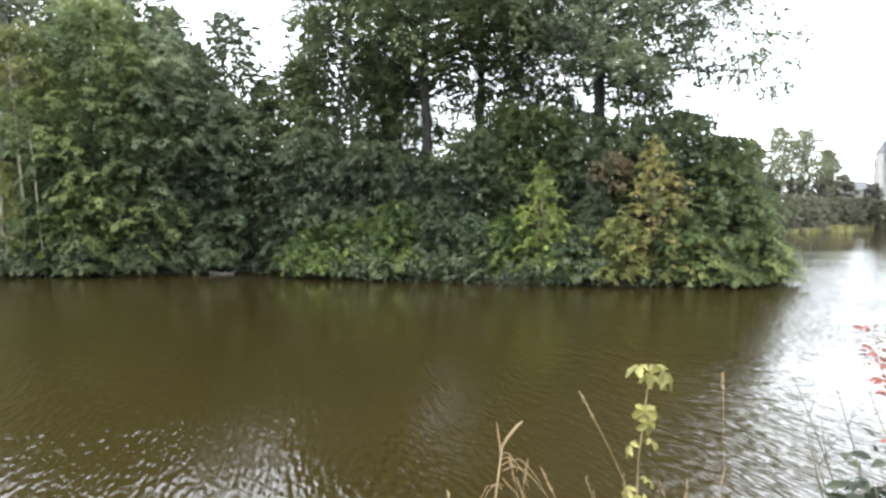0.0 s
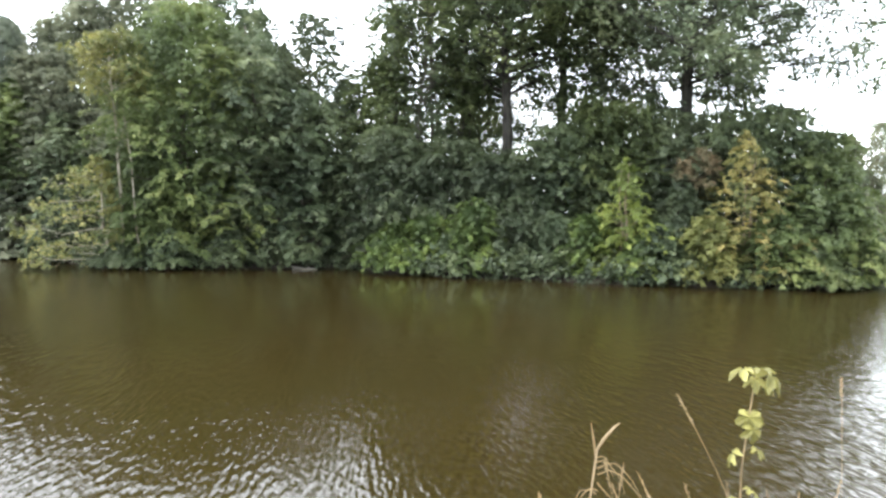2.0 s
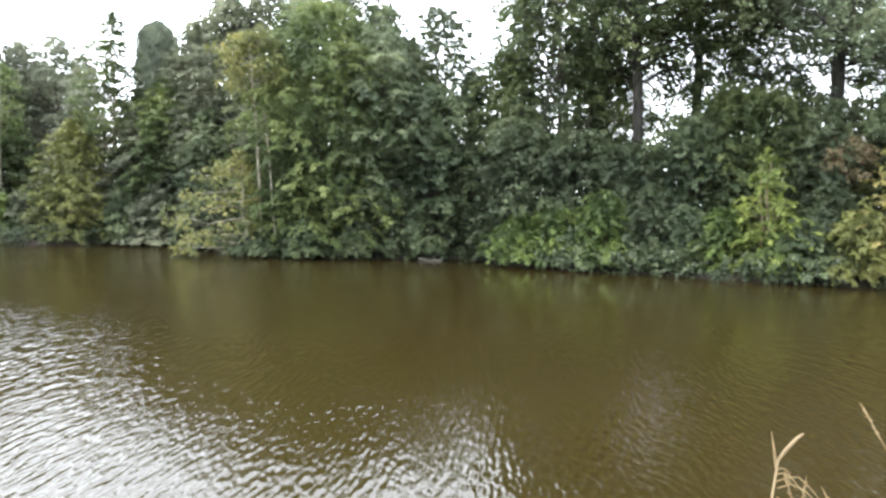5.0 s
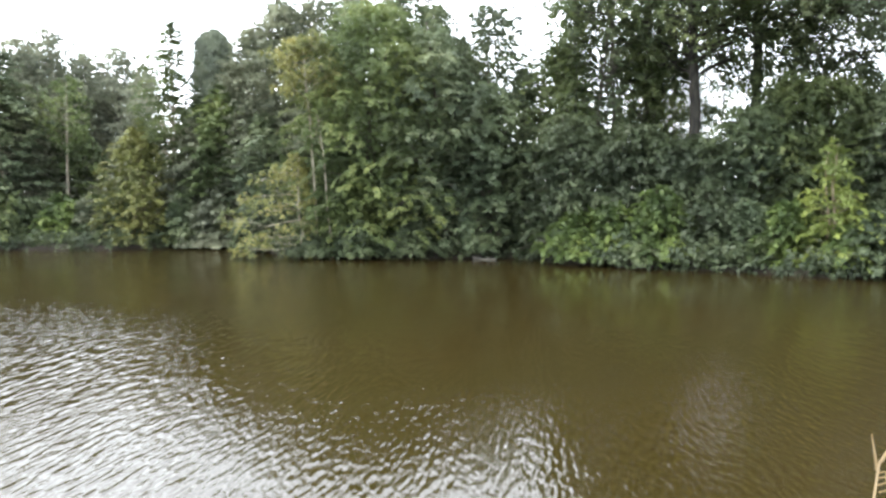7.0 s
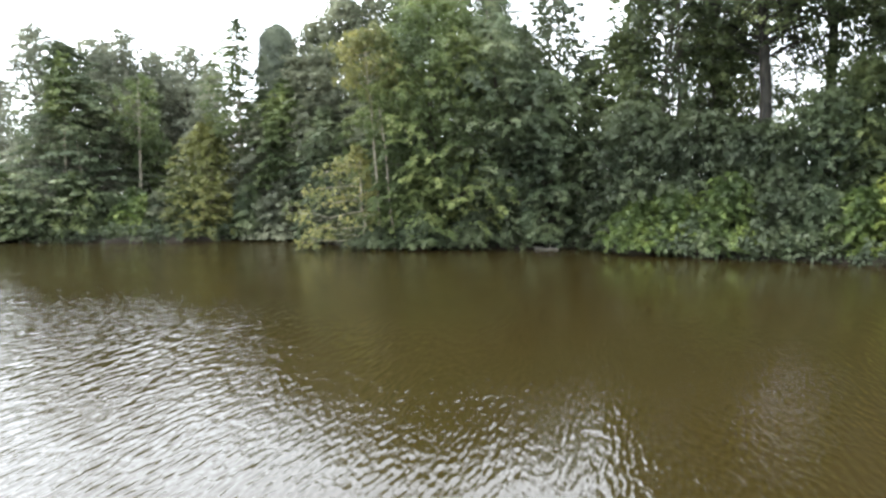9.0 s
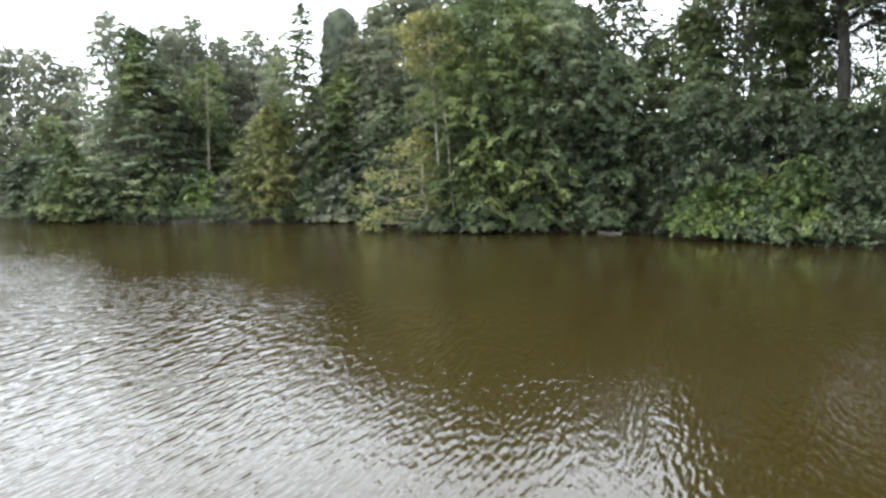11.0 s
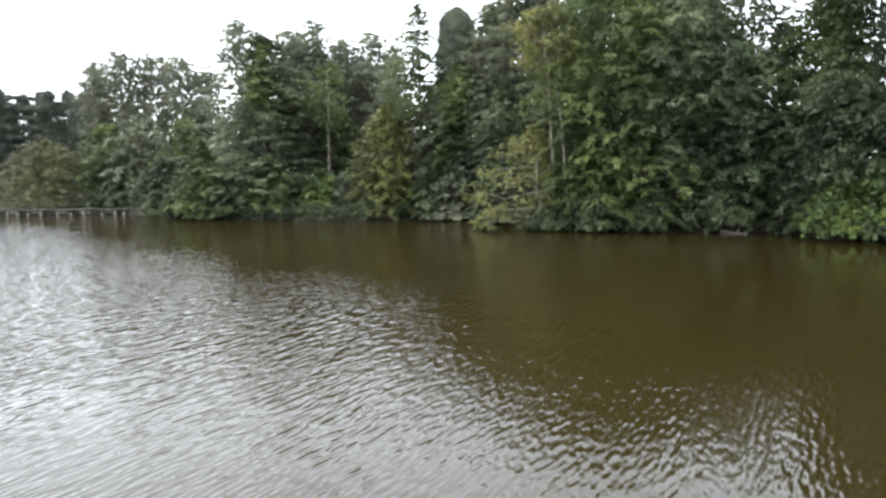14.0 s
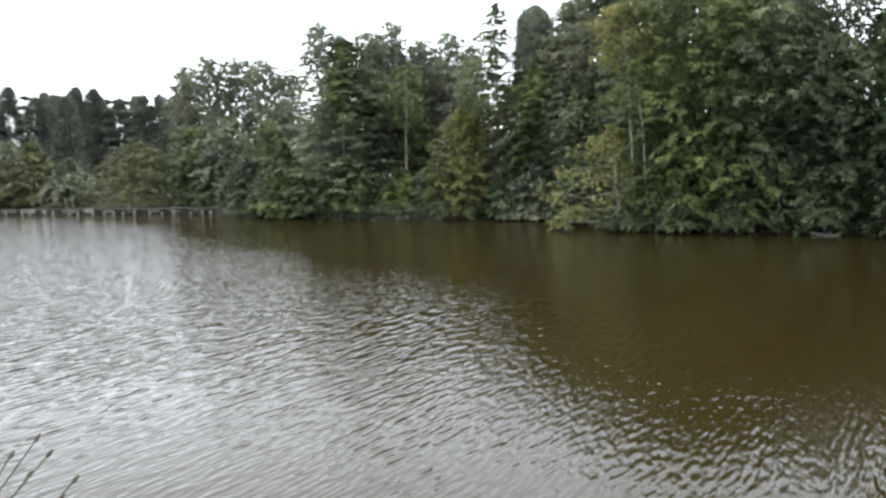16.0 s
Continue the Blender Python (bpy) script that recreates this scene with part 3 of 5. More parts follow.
def build_ground():
    def line(lo, hi, fine_lo, fine_hi, step):
        mid = np.arange(fine_lo, fine_hi, step)
        out_hi = fine_hi + (hi - fine_hi) * np.linspace(0, 1, 60) ** 2.2
        out_lo = fine_lo - (fine_lo - lo) * np.linspace(0, 1, 60)[1:] ** 2.2
        return np.concatenate([out_lo[::-1], mid, out_hi])
    gx, gy = line(-2500, 2500, -68, 16, 0.6), line(-2500, 2500, -3, 34, 0.4)
    xx, yy = np.meshgrid(gx, gy)
    zz = ground_height(xx, yy)
    nx, ny = len(gx), len(gy)
    idx = np.arange(nx * ny).reshape(ny, nx)
    f = np.stack([idx[:-1, :-1], idx[:-1, 1:], idx[1:, 1:], idx[1:, :-1]], -1).reshape(-1, 4)
    me = bpy.data.meshes.new("ground")
    me.from_pydata(np.stack([xx, yy, zz], -1).reshape(-1, 3), [], f.tolist())
    me.polygons.foreach_set("use_smooth", [True] * len(me.polygons))
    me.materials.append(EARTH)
    tagged(new("ground", me), "dark earth banks with short grass round a pond", "ground", kind="structure")
    wm = bpy.data.meshes.new("water")
    wm.from_pydata([(-75, -20, 0), (115, -20, 0), (115, 160, 0), (-75, 160, 0)], [], [(0, 1, 2, 3)])
    wm.materials.append(WATER)
    tagged(new("water", wm), "silty brown pond water with wind ripples", "water", kind="structure")


build_ground()


def stand(azimuth, distance):
    p = polar(azimuth, distance)
    p.z = float(ground_height(np.array([p.x]), np.array([p.y]))[0])
    return p


# ---- trees on the far bank, from the point on the right to the left ----
ALDER_LABEL = "tall green alder with foliage down to the water"
CONE = ((0, 0.9), (0.15, 1.0), (0.5, 0.62), (0.8, 0.3), (1.0, 0.04))
DOME = ((0, 1.0), (0.35, 0.97), (0.65, 0.75), (0.85, 0.48), (1.0, 0.1))
FLAME_SHAPE = ((0, 0.55), (0.3, 1.0), (0.6, 0.8), (0.85, 0.4), (1.0, 0.06))
FEATHER = ((0, 0.9), (0.3, 1.0), (0.65, 0.9), (0.85, 0.68), (0.95, 0.42), (1.0, 0.15))
# oaks with bare trunks
tuft_tree("oak_tree", 11, stand(2.0, 29.5), 16.5, 4.8, DARK_BARK, L_OAK, "tall oak with a bare dark trunk above the shrubs", group="oaks on the point",
          base=6.4, boughs=60, forks=14, tuft=0.55, per=84, size=0.115, rise=0.3, trunk_r=0.28, bare=0.1, split=True, keep=1.0)
tuft_tree("oak_tree", 12, stand(-2.0, 31.5), 16.5, 4.6, DARK_BARK, L_OAK, "oak with a straight dark trunk and open crown", group="oaks on the point",
          base=7.7, boughs=56, forks=13, tuft=0.55, per=80, size=0.115, rise=0.3, trunk_r=0.27, bare=0.1, split=True, keep=0.8)
tuft_tree("oak_tree", 13, stand(-10.9, 29.6), 14.5, 5.75, DARK_BARK, L_SOFT, "spreading oak with boughs reaching out over the water", group="oaks on the point",
          base=6.4, boughs=84, forks=19, tuft=0.54, per=66, size=0.125, rise=0.06, trunk_r=0.34, skew=(0.2, -0.1), bare=0.1, crook=0.05, bough_r=0.03, split=True, keep=0.5)
for k, (az, d, h, s, mat) in enumerate([(8.2, 30.2, 15.0, 2.4, L_ALDER), (5.4, 31.4, 13.5, 2.2, L_OAK), (10.6, 30.8, 11.6, 1.4, L_OAK), (11.6, 31.4, 8.6, 1.5, L_LIME)]):
    leafy_mass("willow_tree", 14 + k, stand(az, d), h, s, GREY_WOOD, mat, "slim grey-green tree with several thin stems", group="slim trees beside the oaks", base=3.6, profile=((0, 0.7), (0.3, 1.0), (0.8, 0.9), (1.0, 0.3)),
               pads=330, pad=0.42, per=70, size=0.105, trunk_r=0.08, stems=3, lobes=0.3, fill=0.3, inner=0.35, limbs=90)
for k, (az, d, h) in enumerate([(4.3, 31.5, 8.2), (0.2, 31.0, 8.4), (-4.2, 32.0, 8.6), (-8.0, 32.5, 7.6), (-14.0, 31.5, 8.0), (6.6, 32.5, 9.2), (3.6, 33.0, 9.4)]):
    grow("young_tree", 20 + k, stand(az, d), h, 1.6, BARK, L_OAK, "thin young tree in the shade between the oaks", group="young trees under the oaks", base=3.6, limbs=44,
         clump=0.36, per=34, size=0.13, profile=oval, rise=0.3, trunk_r=0.06, subs=3, reach=0.3)
# understorey on the point
# L_DARK on the first two shrubs stands in for shaded gaps under boughs.
for k, (az, d, h, s, mat) in enumerate([(11.0, 28.6, 5.4, 2.2, L_DARK), (6.6, 28.4, 4.9, 2.3, L_DARK), (2.6, 28.0, 4.3, 2.1, L_DARK), (-2.0, 28.2, 5.5, 2.1, L_ALDER), (-4.4, 28.8, 6.5, 2.0, L_OAK), (-6.8, 28.2, 6.3, 2.2, L_OAK),
                                        (-10.2, 27.8, 5.8, 2.2, L_DARK), (-14.2, 28.0, 5.8, 2.2, L_ALDER), (-17.4, 27.9, 5.9, 2.1, L_ALDER), (-20.0, 27.9, 5.0, 1.9, L_OAK)]):
    leafy_mass("shrub", 30 + k, stand(az, d), h, s, BARK, mat, "dense dark green shrub under the oaks", "shrub", "understorey shrubs", pads=260, pad=0.44, per=95, size=0.1,
               profile=((0, 0.9), (0.4, 1.0), (0.75, 0.88), (0.92, 0.62), (1.0, 0.25)), stems=3, trunk_r=0.07, lobes=0.2, fill=0.7)
leafy_mass("shrub", 40, stand(-20.8, 26.9), 3.8, 2.0, BARK, L_LIME, "rounded green shrub at the tip of the bank", "shrub", "understorey shrubs", profile=DOME, pads=230, pad=0.38, per=100,
           size=0.095, stems=4, trunk_r=0.06)
leafy_mass("shrub", 41, stand(-22.6, 27.3), 1.9, 1.25, BARK, L_LIME, "low shrub hanging over the water at the tip", "shrub", "understorey shrubs", profile=DOME, pads=110, pad=0.3, per=90,
           size=0.09, stems=3, trunk_r=0.04)
# waterside bushes
for k, (az, d, h, s, mat) in enumerate([(10.4, 27.0, 1.7, 1.35, L_BUSH), (8.2, 26.6, 2.1, 1.2, L_BUSH), (4.2, 26.2, 2.5, 1.4, L_BUSH), (1.2, 25.9, 2.7, 1.15, L_DARK), (-1.6, 25.7, 2.0, 1.2, L_ALDER), (-4.2, 25.2, 2.0, 1.0, L_BUSH),
                                        (-9.6, 24.9, 1.8, 1.2, L_ALDER), (-12.9, 24.9, 2.1, 1.2, L_OLIVE), (-17.4, 25.4, 2.3, 1.3, L_LIME), (-19.8, 25.3, 1.4, 1.1, L_OAK), (6.4, 26.0, 1.2, 1.1, L_ALDER), (-7.8, 24.6, 1.3, 0.9, L_BUSH),
                                        (-11.0, 25.6, 3.2, 0.9, L_DARK)]):
    leafy_mass("bush", 50 + k, stand(az, d), h, s, BARK, mat, "leafy green bush leaning over the water", "bush", "waterside bushes", profile=DOME, pads=int(60 + 55 * s * h), pad=0.27, per=80,
               size=0.092, stems=4, trunk_r=0.03, lobes=0.22)
leafy_mass("bush", 60, stand(-6.9, 25.0), 3.8, 1.25, TWIG, L_YELLOW, "upright bright yellow-green bush", "bush", profile=FLAME_SHAPE, pads=150, pad=0.26, per=60, size=0.09, stems=4, trunk_r=0.03,
           lobes=0.3, fill=0.15)
leafy_mass("young_tree", 61, stand(-15.3, 25.6), 4.7, 1.75, TWIG, L_ORANGE, "young tree turning autumn yellow and orange", "tree", profile=((0, 0.8), (0.3, 1.0), (0.6, 0.8), (0.8, 0.5), (1.0, 0.08)),
           pads=230, pad=0.27, per=60, size=0.09, stems=2, trunk_r=0.045, lobes=0.32, fill=0.15)
grow("shrub", 62, stand(-11.8, 26.4), 4.3, 0.6, TWIG, L_BROWN, "thin shrub with browned leaves", "shrub", base=2.9, limbs=30, clump=0.22, per=30, size=0.11,
     profile=oval, rise=0.3, trunk_r=0.03, subs=2)

# the big alders
leafy_mass("alder_tree", 70, stand(25.8, 31.2), 10.4, 3.6, BARK, L_LIME, ALDER_LABEL, group="alders", profile=((0, 0.72), (0.16, 0.96), (0.3, 1.0), (0.62, 0.95), (0.82, 0.72), (0.94, 0.42), (1.0, 0.12)), pads=720, pad=0.5,
           per=125, size=0.1, trunk_r=0.17, lobes=0.14, limbs=60, fill=0.5)
leafy_mass("alder_tree", 71, stand(21.4, 30.8), 9.6, 2.6, BARK, L_SOFT, ALDER_LABEL, group="alders", profile=((0, 0.7), (0.2, 0.95), (0.5, 1.0), (0.8, 0.75), (1.0, 0.15)), pads=400, pad=0.5, per=125, size=0.1,
           trunk_r=0.14, lobes=0.2)
leafy_mass("alder_tree", 72, stand(17.6, 29.9), 7.0, 2.2, BARK, L_ALDER, "dark alder with drooping boughs over the water", group="alders", profile=((0, 0.7), (0.3, 1.0), (0.7, 0.95), (0.9, 0.6), (1.0, 0.2)), pads=370,
           pad=0.46, per=125, size=0.1, trunk_r=0.12, lobes=0.24)
leafy_mass("alder_tree", 73, stand(14.3, 31.6), 7.6, 2.2, BARK, L_ALDER, ALDER_LABEL, group="alders", pads=260, pad=0.46, per=110, size=0.1, trunk_r=0.12, lobes=0.2)
leafy_mass("alder_tree", 69, stand(28.2, 30.4), 4.4, 1.7, BARK, L_LIME, "young alder with light green boughs at the water", group="alders", profile=DOME, pads=250, pad=0.4, per=110, size=0.1,
           trunk_r=0.08, lobes=0.22)
# L_DARK on the last two bushes stands in for shade below the alders.
for k, (az, d, h, s, mat) in enumerate([(27.2, 29.0, 1.9, 1.2, L_ALDER), (23.0, 29.2, 1.3, 1.1, L_DARK), (30.4, 29.6, 1.2, 1.0, L_DARK)]):
    leafy_mass("bush", 64 + k, stand(az, d), h, s, BARK, mat, "leafy green bush leaning over the water", "bush", "waterside bushes", profile=DOME, pads=130, pad=0.3, per=90, size=0.096,
               stems=3, trunk_r=0.03, lobes=0.22)
leafy_mass("fir_tree", 74, stand(17.0, 32.4), 10.6, 2.3, BARK, L_DARK, "dark pointed tree rising behind the alders", base=3.0, profile=FEATHER, pads=420, pad=0.38, per=60, size=0.1,
           droop=0.3, lobes=0.35, trunk_r=0.11, fill=0.5, ragged=0.6)
tuft_tree("birch_tree", 75, stand(30.2, 29.6), 8.8, 1.2, PALE_BARK, L_GOLD, "slender pale-barked tree with thin yellowing leaves", base=6.2, boughs=30, forks=5, tuft=0.3, per=44,
          size=0.1, profile=oval, rise=0.5, trunk_r=0.06, lean=(-0.4, -0.2), crook=0.04, bough_r=0.02)
tuft_tree("birch_tree", 79, stand(29.0, 29.4), 6.6, 1.0, PALE_BARK, L_LIME, "thin pale-barked sapling among the alders", base=4.2, boughs=16, forks=3, tuft=0.3, per=40,
          size=0.1, profile=oval, rise=0.5, trunk_r=0.04, lean=(-0.5, -0.3), crook=0.05, bough_r=0.015)
tuft_tree("alder_tree", 76, stand(31.6, 29.9), 4.5, 1.5, PALE_BARK, L_GOLD, "half-bare leaning tree with yellow leaves on dry twigs", base=0.4, boughs=34, forks=7, tuft=0.24, per=34,
          size=0.1, profile=broad, rise=0.06, trunk_r=0.07, skew=(-0.62, -0.38), bare=0.3, keep=0.55, crook=0.09, bough_r=0.022, sag=0.16, split=True)
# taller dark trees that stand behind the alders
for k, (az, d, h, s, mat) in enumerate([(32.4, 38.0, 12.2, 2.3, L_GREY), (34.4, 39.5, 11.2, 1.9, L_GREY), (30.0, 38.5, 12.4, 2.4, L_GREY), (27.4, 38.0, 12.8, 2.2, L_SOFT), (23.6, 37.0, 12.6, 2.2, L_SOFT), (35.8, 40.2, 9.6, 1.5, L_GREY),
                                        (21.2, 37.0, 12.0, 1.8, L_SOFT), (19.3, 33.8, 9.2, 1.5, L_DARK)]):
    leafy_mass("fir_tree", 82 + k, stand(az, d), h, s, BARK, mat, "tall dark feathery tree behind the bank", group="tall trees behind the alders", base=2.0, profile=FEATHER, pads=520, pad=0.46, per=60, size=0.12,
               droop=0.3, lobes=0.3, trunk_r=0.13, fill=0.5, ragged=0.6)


def cypress(place, height, radius):
    """A dense clipped-looking cypress: foliage on a column with a round top."""
    rng = np.random.default_rng(78)
    thing = tagged(new("cypress_tree"), "dense cypress with a smooth rounded top", "tree")
    thing.location = place
    part("trunk", tubes_mesh("trunk", [[((0, 0, -0.2), 0.14), ((0, 0, height * 0.6), 0.08), ((0, 0, height - 0.3), 0.02)]], 7), BARK, thing)
    n = 2400
    z, q = rng.uniform(0.2, height, n), rng.uniform(0, 2 * np.pi, n)
    top = height - 1.25
    r = radius * np.where(z < top, 1.0 + 0.45 * (1 - z / top), np.sqrt(np.maximum(0, 1 - ((z - top) / 1.25) ** 2)))
    r = r * rng.uniform(0.8, 1.0, n) * (1 + 0.06 * np.sin(3 * q + z * 2))
    out = unit(np.stack([np.cos(q), np.sin(q), np.where(z < top, 0.15, (z - top) * 1.2)], -1))
    per = 26
    p = np.repeat(np.stack([r * np.cos(q), r * np.sin(q), z], -1), per, 0) + rng.normal(0, 0.1, (n * per, 3))
    face = unit(np.repeat(out, per, 0) + rng.normal(0, 0.3, (n * per, 3)))
    d = unit(np.array([0, 0, 1.0]) + rng.normal(0, 0.35, (n * per, 3)))
    s = unit(np.cross(d, face)) * 0.035
    ln = rng.uniform(0.08, 0.15, (n * per, 1))
    part("crown", quads_mesh("crown", np.stack([p + s, p + d * ln, p - s], 1)), L_CYPRESS, thing)


cypress(stand(37.4, 41.0), 10.6, 0.96)
# leafy trees under and beside the cypress
for k, (az, d, h, s, mat) in enumerate([(37.0, 38.6, 7.9, 1.75, L_LIME), (38.9, 39.2, 6.4, 1.5, L_GREY), (35.4, 38.2, 6.8, 1.6, L_GREY), (34.0, 37.2, 6.4, 1.9, L_SOFT), (37.6, 37.4, 3.4, 1.4, L_GREY), (39.6, 38.2, 2.6, 1.1, L_ALDER), (33.4, 34.4, 3.0, 1.4, L_DARK)]):
    leafy_mass("shrub", 180 + k, stand(az, d), h, s, BARK, mat, "layered green shrub at the water's edge", "shrub", "bank shrubs", pads=int(100 + 18 * s * h), pad=0.5, per=95, size=0.125,
               stems=2, trunk_r=0.07, lobes=0.25, droop=0.5)
leafy_mass("birch_tree", 80, stand(40.3, 39.6), 10.9, 1.5, PALE_BARK, L_OAK, "slender birch with a thin open crown", base=3.8, profile=((0, 0.5), (0.3, 1.0), (0.7, 0.75), (0.9, 0.4), (1.0, 0.08)), pads=430, pad=0.28,
           per=40, size=0.125, trunk_r=0.085, lobes=0.35, fill=0.0, inner=0.4, limbs=80, droop=0.4, ragged=0.9)
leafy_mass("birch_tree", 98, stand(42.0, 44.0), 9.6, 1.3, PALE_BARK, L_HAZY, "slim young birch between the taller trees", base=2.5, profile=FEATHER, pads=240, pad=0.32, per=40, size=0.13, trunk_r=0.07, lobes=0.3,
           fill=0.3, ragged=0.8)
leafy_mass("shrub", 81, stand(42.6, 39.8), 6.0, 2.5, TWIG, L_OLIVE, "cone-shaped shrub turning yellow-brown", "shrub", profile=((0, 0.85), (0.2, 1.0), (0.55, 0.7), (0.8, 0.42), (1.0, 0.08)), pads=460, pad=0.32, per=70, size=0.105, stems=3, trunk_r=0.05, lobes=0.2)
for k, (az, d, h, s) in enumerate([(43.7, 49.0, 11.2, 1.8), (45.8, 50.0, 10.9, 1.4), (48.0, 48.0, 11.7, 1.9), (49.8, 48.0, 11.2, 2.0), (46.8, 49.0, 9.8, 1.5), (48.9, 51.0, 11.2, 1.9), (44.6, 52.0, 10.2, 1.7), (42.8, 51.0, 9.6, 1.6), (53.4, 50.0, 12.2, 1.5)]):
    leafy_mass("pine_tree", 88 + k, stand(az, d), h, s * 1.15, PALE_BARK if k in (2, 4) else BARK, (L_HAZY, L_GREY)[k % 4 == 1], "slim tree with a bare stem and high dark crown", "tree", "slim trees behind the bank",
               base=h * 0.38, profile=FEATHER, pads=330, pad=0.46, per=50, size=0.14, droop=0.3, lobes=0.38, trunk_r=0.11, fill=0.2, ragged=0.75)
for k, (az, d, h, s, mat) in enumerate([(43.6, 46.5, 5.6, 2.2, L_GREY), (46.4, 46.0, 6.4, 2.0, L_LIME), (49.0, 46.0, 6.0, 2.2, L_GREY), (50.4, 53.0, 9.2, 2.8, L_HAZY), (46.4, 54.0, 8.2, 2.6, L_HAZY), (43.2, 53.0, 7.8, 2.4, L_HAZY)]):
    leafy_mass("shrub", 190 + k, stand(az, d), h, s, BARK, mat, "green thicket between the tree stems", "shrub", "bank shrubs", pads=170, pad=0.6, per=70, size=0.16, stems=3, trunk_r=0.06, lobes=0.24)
for k, (az, d, h, s, mat) in enumerate([(44.2, 40.6, 2.6, 1.5, L_ALDER), (46.0, 41.0, 2.0, 1.2, L_GREY), (47.6, 41.2, 2.4, 1.3, L_BUSH), (49.6, 42.0, 2.2, 1.5, L_ALDER), (51.4, 41.8, 3.3, 1.7, L_OAK), (54.4, 42.8, 2.6, 1.7, L_ALDER), (57.4, 46.0, 2.4, 1.7, L_OAK)]):
    leafy_mass("bush", 105 + k, stand(az, d), h, s, BARK, mat, "green bush at the water's edge", "bush", "waterside bushes", profile=DOME, pads=120, pad=0.36, per=75, size=0.13, stems=3,
               trunk_r=0.04, lobes=0.22)
tuft_tree("alder_tree", 100, stand(51.9, 44.8), 10.2, 4.4, BARK, L_SOFT, "tall green alder with level layered boughs", group="alders", base=0.7, boughs=84, forks=9, tuft=0.52, per=56,
          size=0.14, profile=cone, rise=0.02, trunk_r=0.16, bare=0.2, flat=0.06, bough_r=0.025, sag=0.2, knots=0, droop=0.3)
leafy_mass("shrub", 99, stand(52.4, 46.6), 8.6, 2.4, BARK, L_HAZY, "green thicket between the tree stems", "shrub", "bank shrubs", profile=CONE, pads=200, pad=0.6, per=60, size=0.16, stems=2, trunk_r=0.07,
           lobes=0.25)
leafy_mass("alder_tree", 101, stand(51.8, 43.6), 9.4, 1.0, PALE_BARK, L_LIME, "young alder with light green leaves near the top", group="alders", base=6.0, profile=FLAME_SHAPE, pads=60, pad=0.45, per=80, size=0.13,
           trunk_r=0.075, lobes=0.3, droop=0.5, limbs=14)
tuft_tree("birch_tree", 103, stand(50.3, 43.2), 6.0, 1.3, PALE_BARK, L_ALDER, "leaning pale-barked sapling at the bank", base=3.0, boughs=18, forks=4, tuft=0.36, per=36, size=0.13,
          profile=oval, rise=0.2, trunk_r=0.075, lean=(-1.1, 0), crook=0.1, bough_r=0.02)
tuft_tree("birch_tree", 104, stand(47.2, 44.0), 8.4, 1.3, PALE_BARK, L_LIME, "slim pale-barked tree with few leaves", base=4.5, boughs=20, forks=4, tuft=0.36, per=36, size=0.13,
          profile=oval, rise=0.4, trunk_r=0.085, crook=0.04, bough_r=0.02)
leafy_mass("young_tree", 102, stand(56.4, 43.6), 4.7, 1.5, BARK, L_LIME, "light green young tree on the bank", "tree", profile=FLAME_SHAPE, pads=170, pad=0.4, per=70, size=0.14, stems=2, trunk_r=0.06, lobes=0.25)
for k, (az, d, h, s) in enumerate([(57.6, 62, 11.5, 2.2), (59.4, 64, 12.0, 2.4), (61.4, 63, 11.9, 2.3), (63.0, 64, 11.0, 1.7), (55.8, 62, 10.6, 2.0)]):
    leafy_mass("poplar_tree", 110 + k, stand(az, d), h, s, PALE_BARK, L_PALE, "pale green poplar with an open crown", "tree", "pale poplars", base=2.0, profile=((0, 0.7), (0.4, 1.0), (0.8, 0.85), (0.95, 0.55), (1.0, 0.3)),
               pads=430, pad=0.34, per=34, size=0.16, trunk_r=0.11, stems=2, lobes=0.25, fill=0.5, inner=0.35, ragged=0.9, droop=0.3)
for k, (az, d, h, s, mat) in enumerate([(57.4, 54, 6.4, 2.4, L_OAK), (60.2, 57, 6.8, 2.6, L_GREY), (62.6, 60, 6.2, 2.4, L_OAK), (58.8, 51, 4.0, 2.0, L_DARK), (61.4, 58, 3.0, 2.2, L_DARK)]):
    leafy_mass("shrub", 120 + k, stand(az, d), h, s, BARK, mat, "grey-green shrub behind the timber edging", "shrub", "bank shrubs", pads=150, pad=0.6, per=70, size=0.17, stems=3, trunk_r=0.06, lobes=0.24)
leafy_mass("willow_shrub", 125, stand(66.4, 62.5), 5.2, 3.8, TWIG, L_WILLOW, "broad rounded willow with brownish green leaves", "shrub", profile=DOME, pads=850, pad=0.4, per=52, size=0.13,
           trunk_r=0.07, stems=5, aspect=0.45, ragged=0.25, lobes=0.05, inner=0.1, droop=0.5)
# The last three stand unseen, added to block sky streaks on the water.
for k, (az, d, h, s, mat) in enumerate([(70.8, 66, 3.9, 2.2, L_GREY), (74.4, 72, 5.6, 2.4, L_GREY), (77.2, 71, 5.2, 2.6, L_WILLOW), (73.0, 68, 5.4, 2.3, L_WILLOW), (75.8, 69, 4.8, 2.6, L_WILLOW), (79.0, 73, 5.6, 3.4, L_GREY), (83.0, 73, 6.5, 3.6, L_WILLOW), (87.5, 73, 7.0, 3.8, L_GREY)]):
    leafy_mass("shrub", 130 + k, stand(az, d), h, s, BARK, mat, "rounded shrub on the far bank", "shrub", "bank shrubs", profile=DOME, pads=150, pad=0.6, per=70, size=0.18, stems=3, trunk_r=0.06)

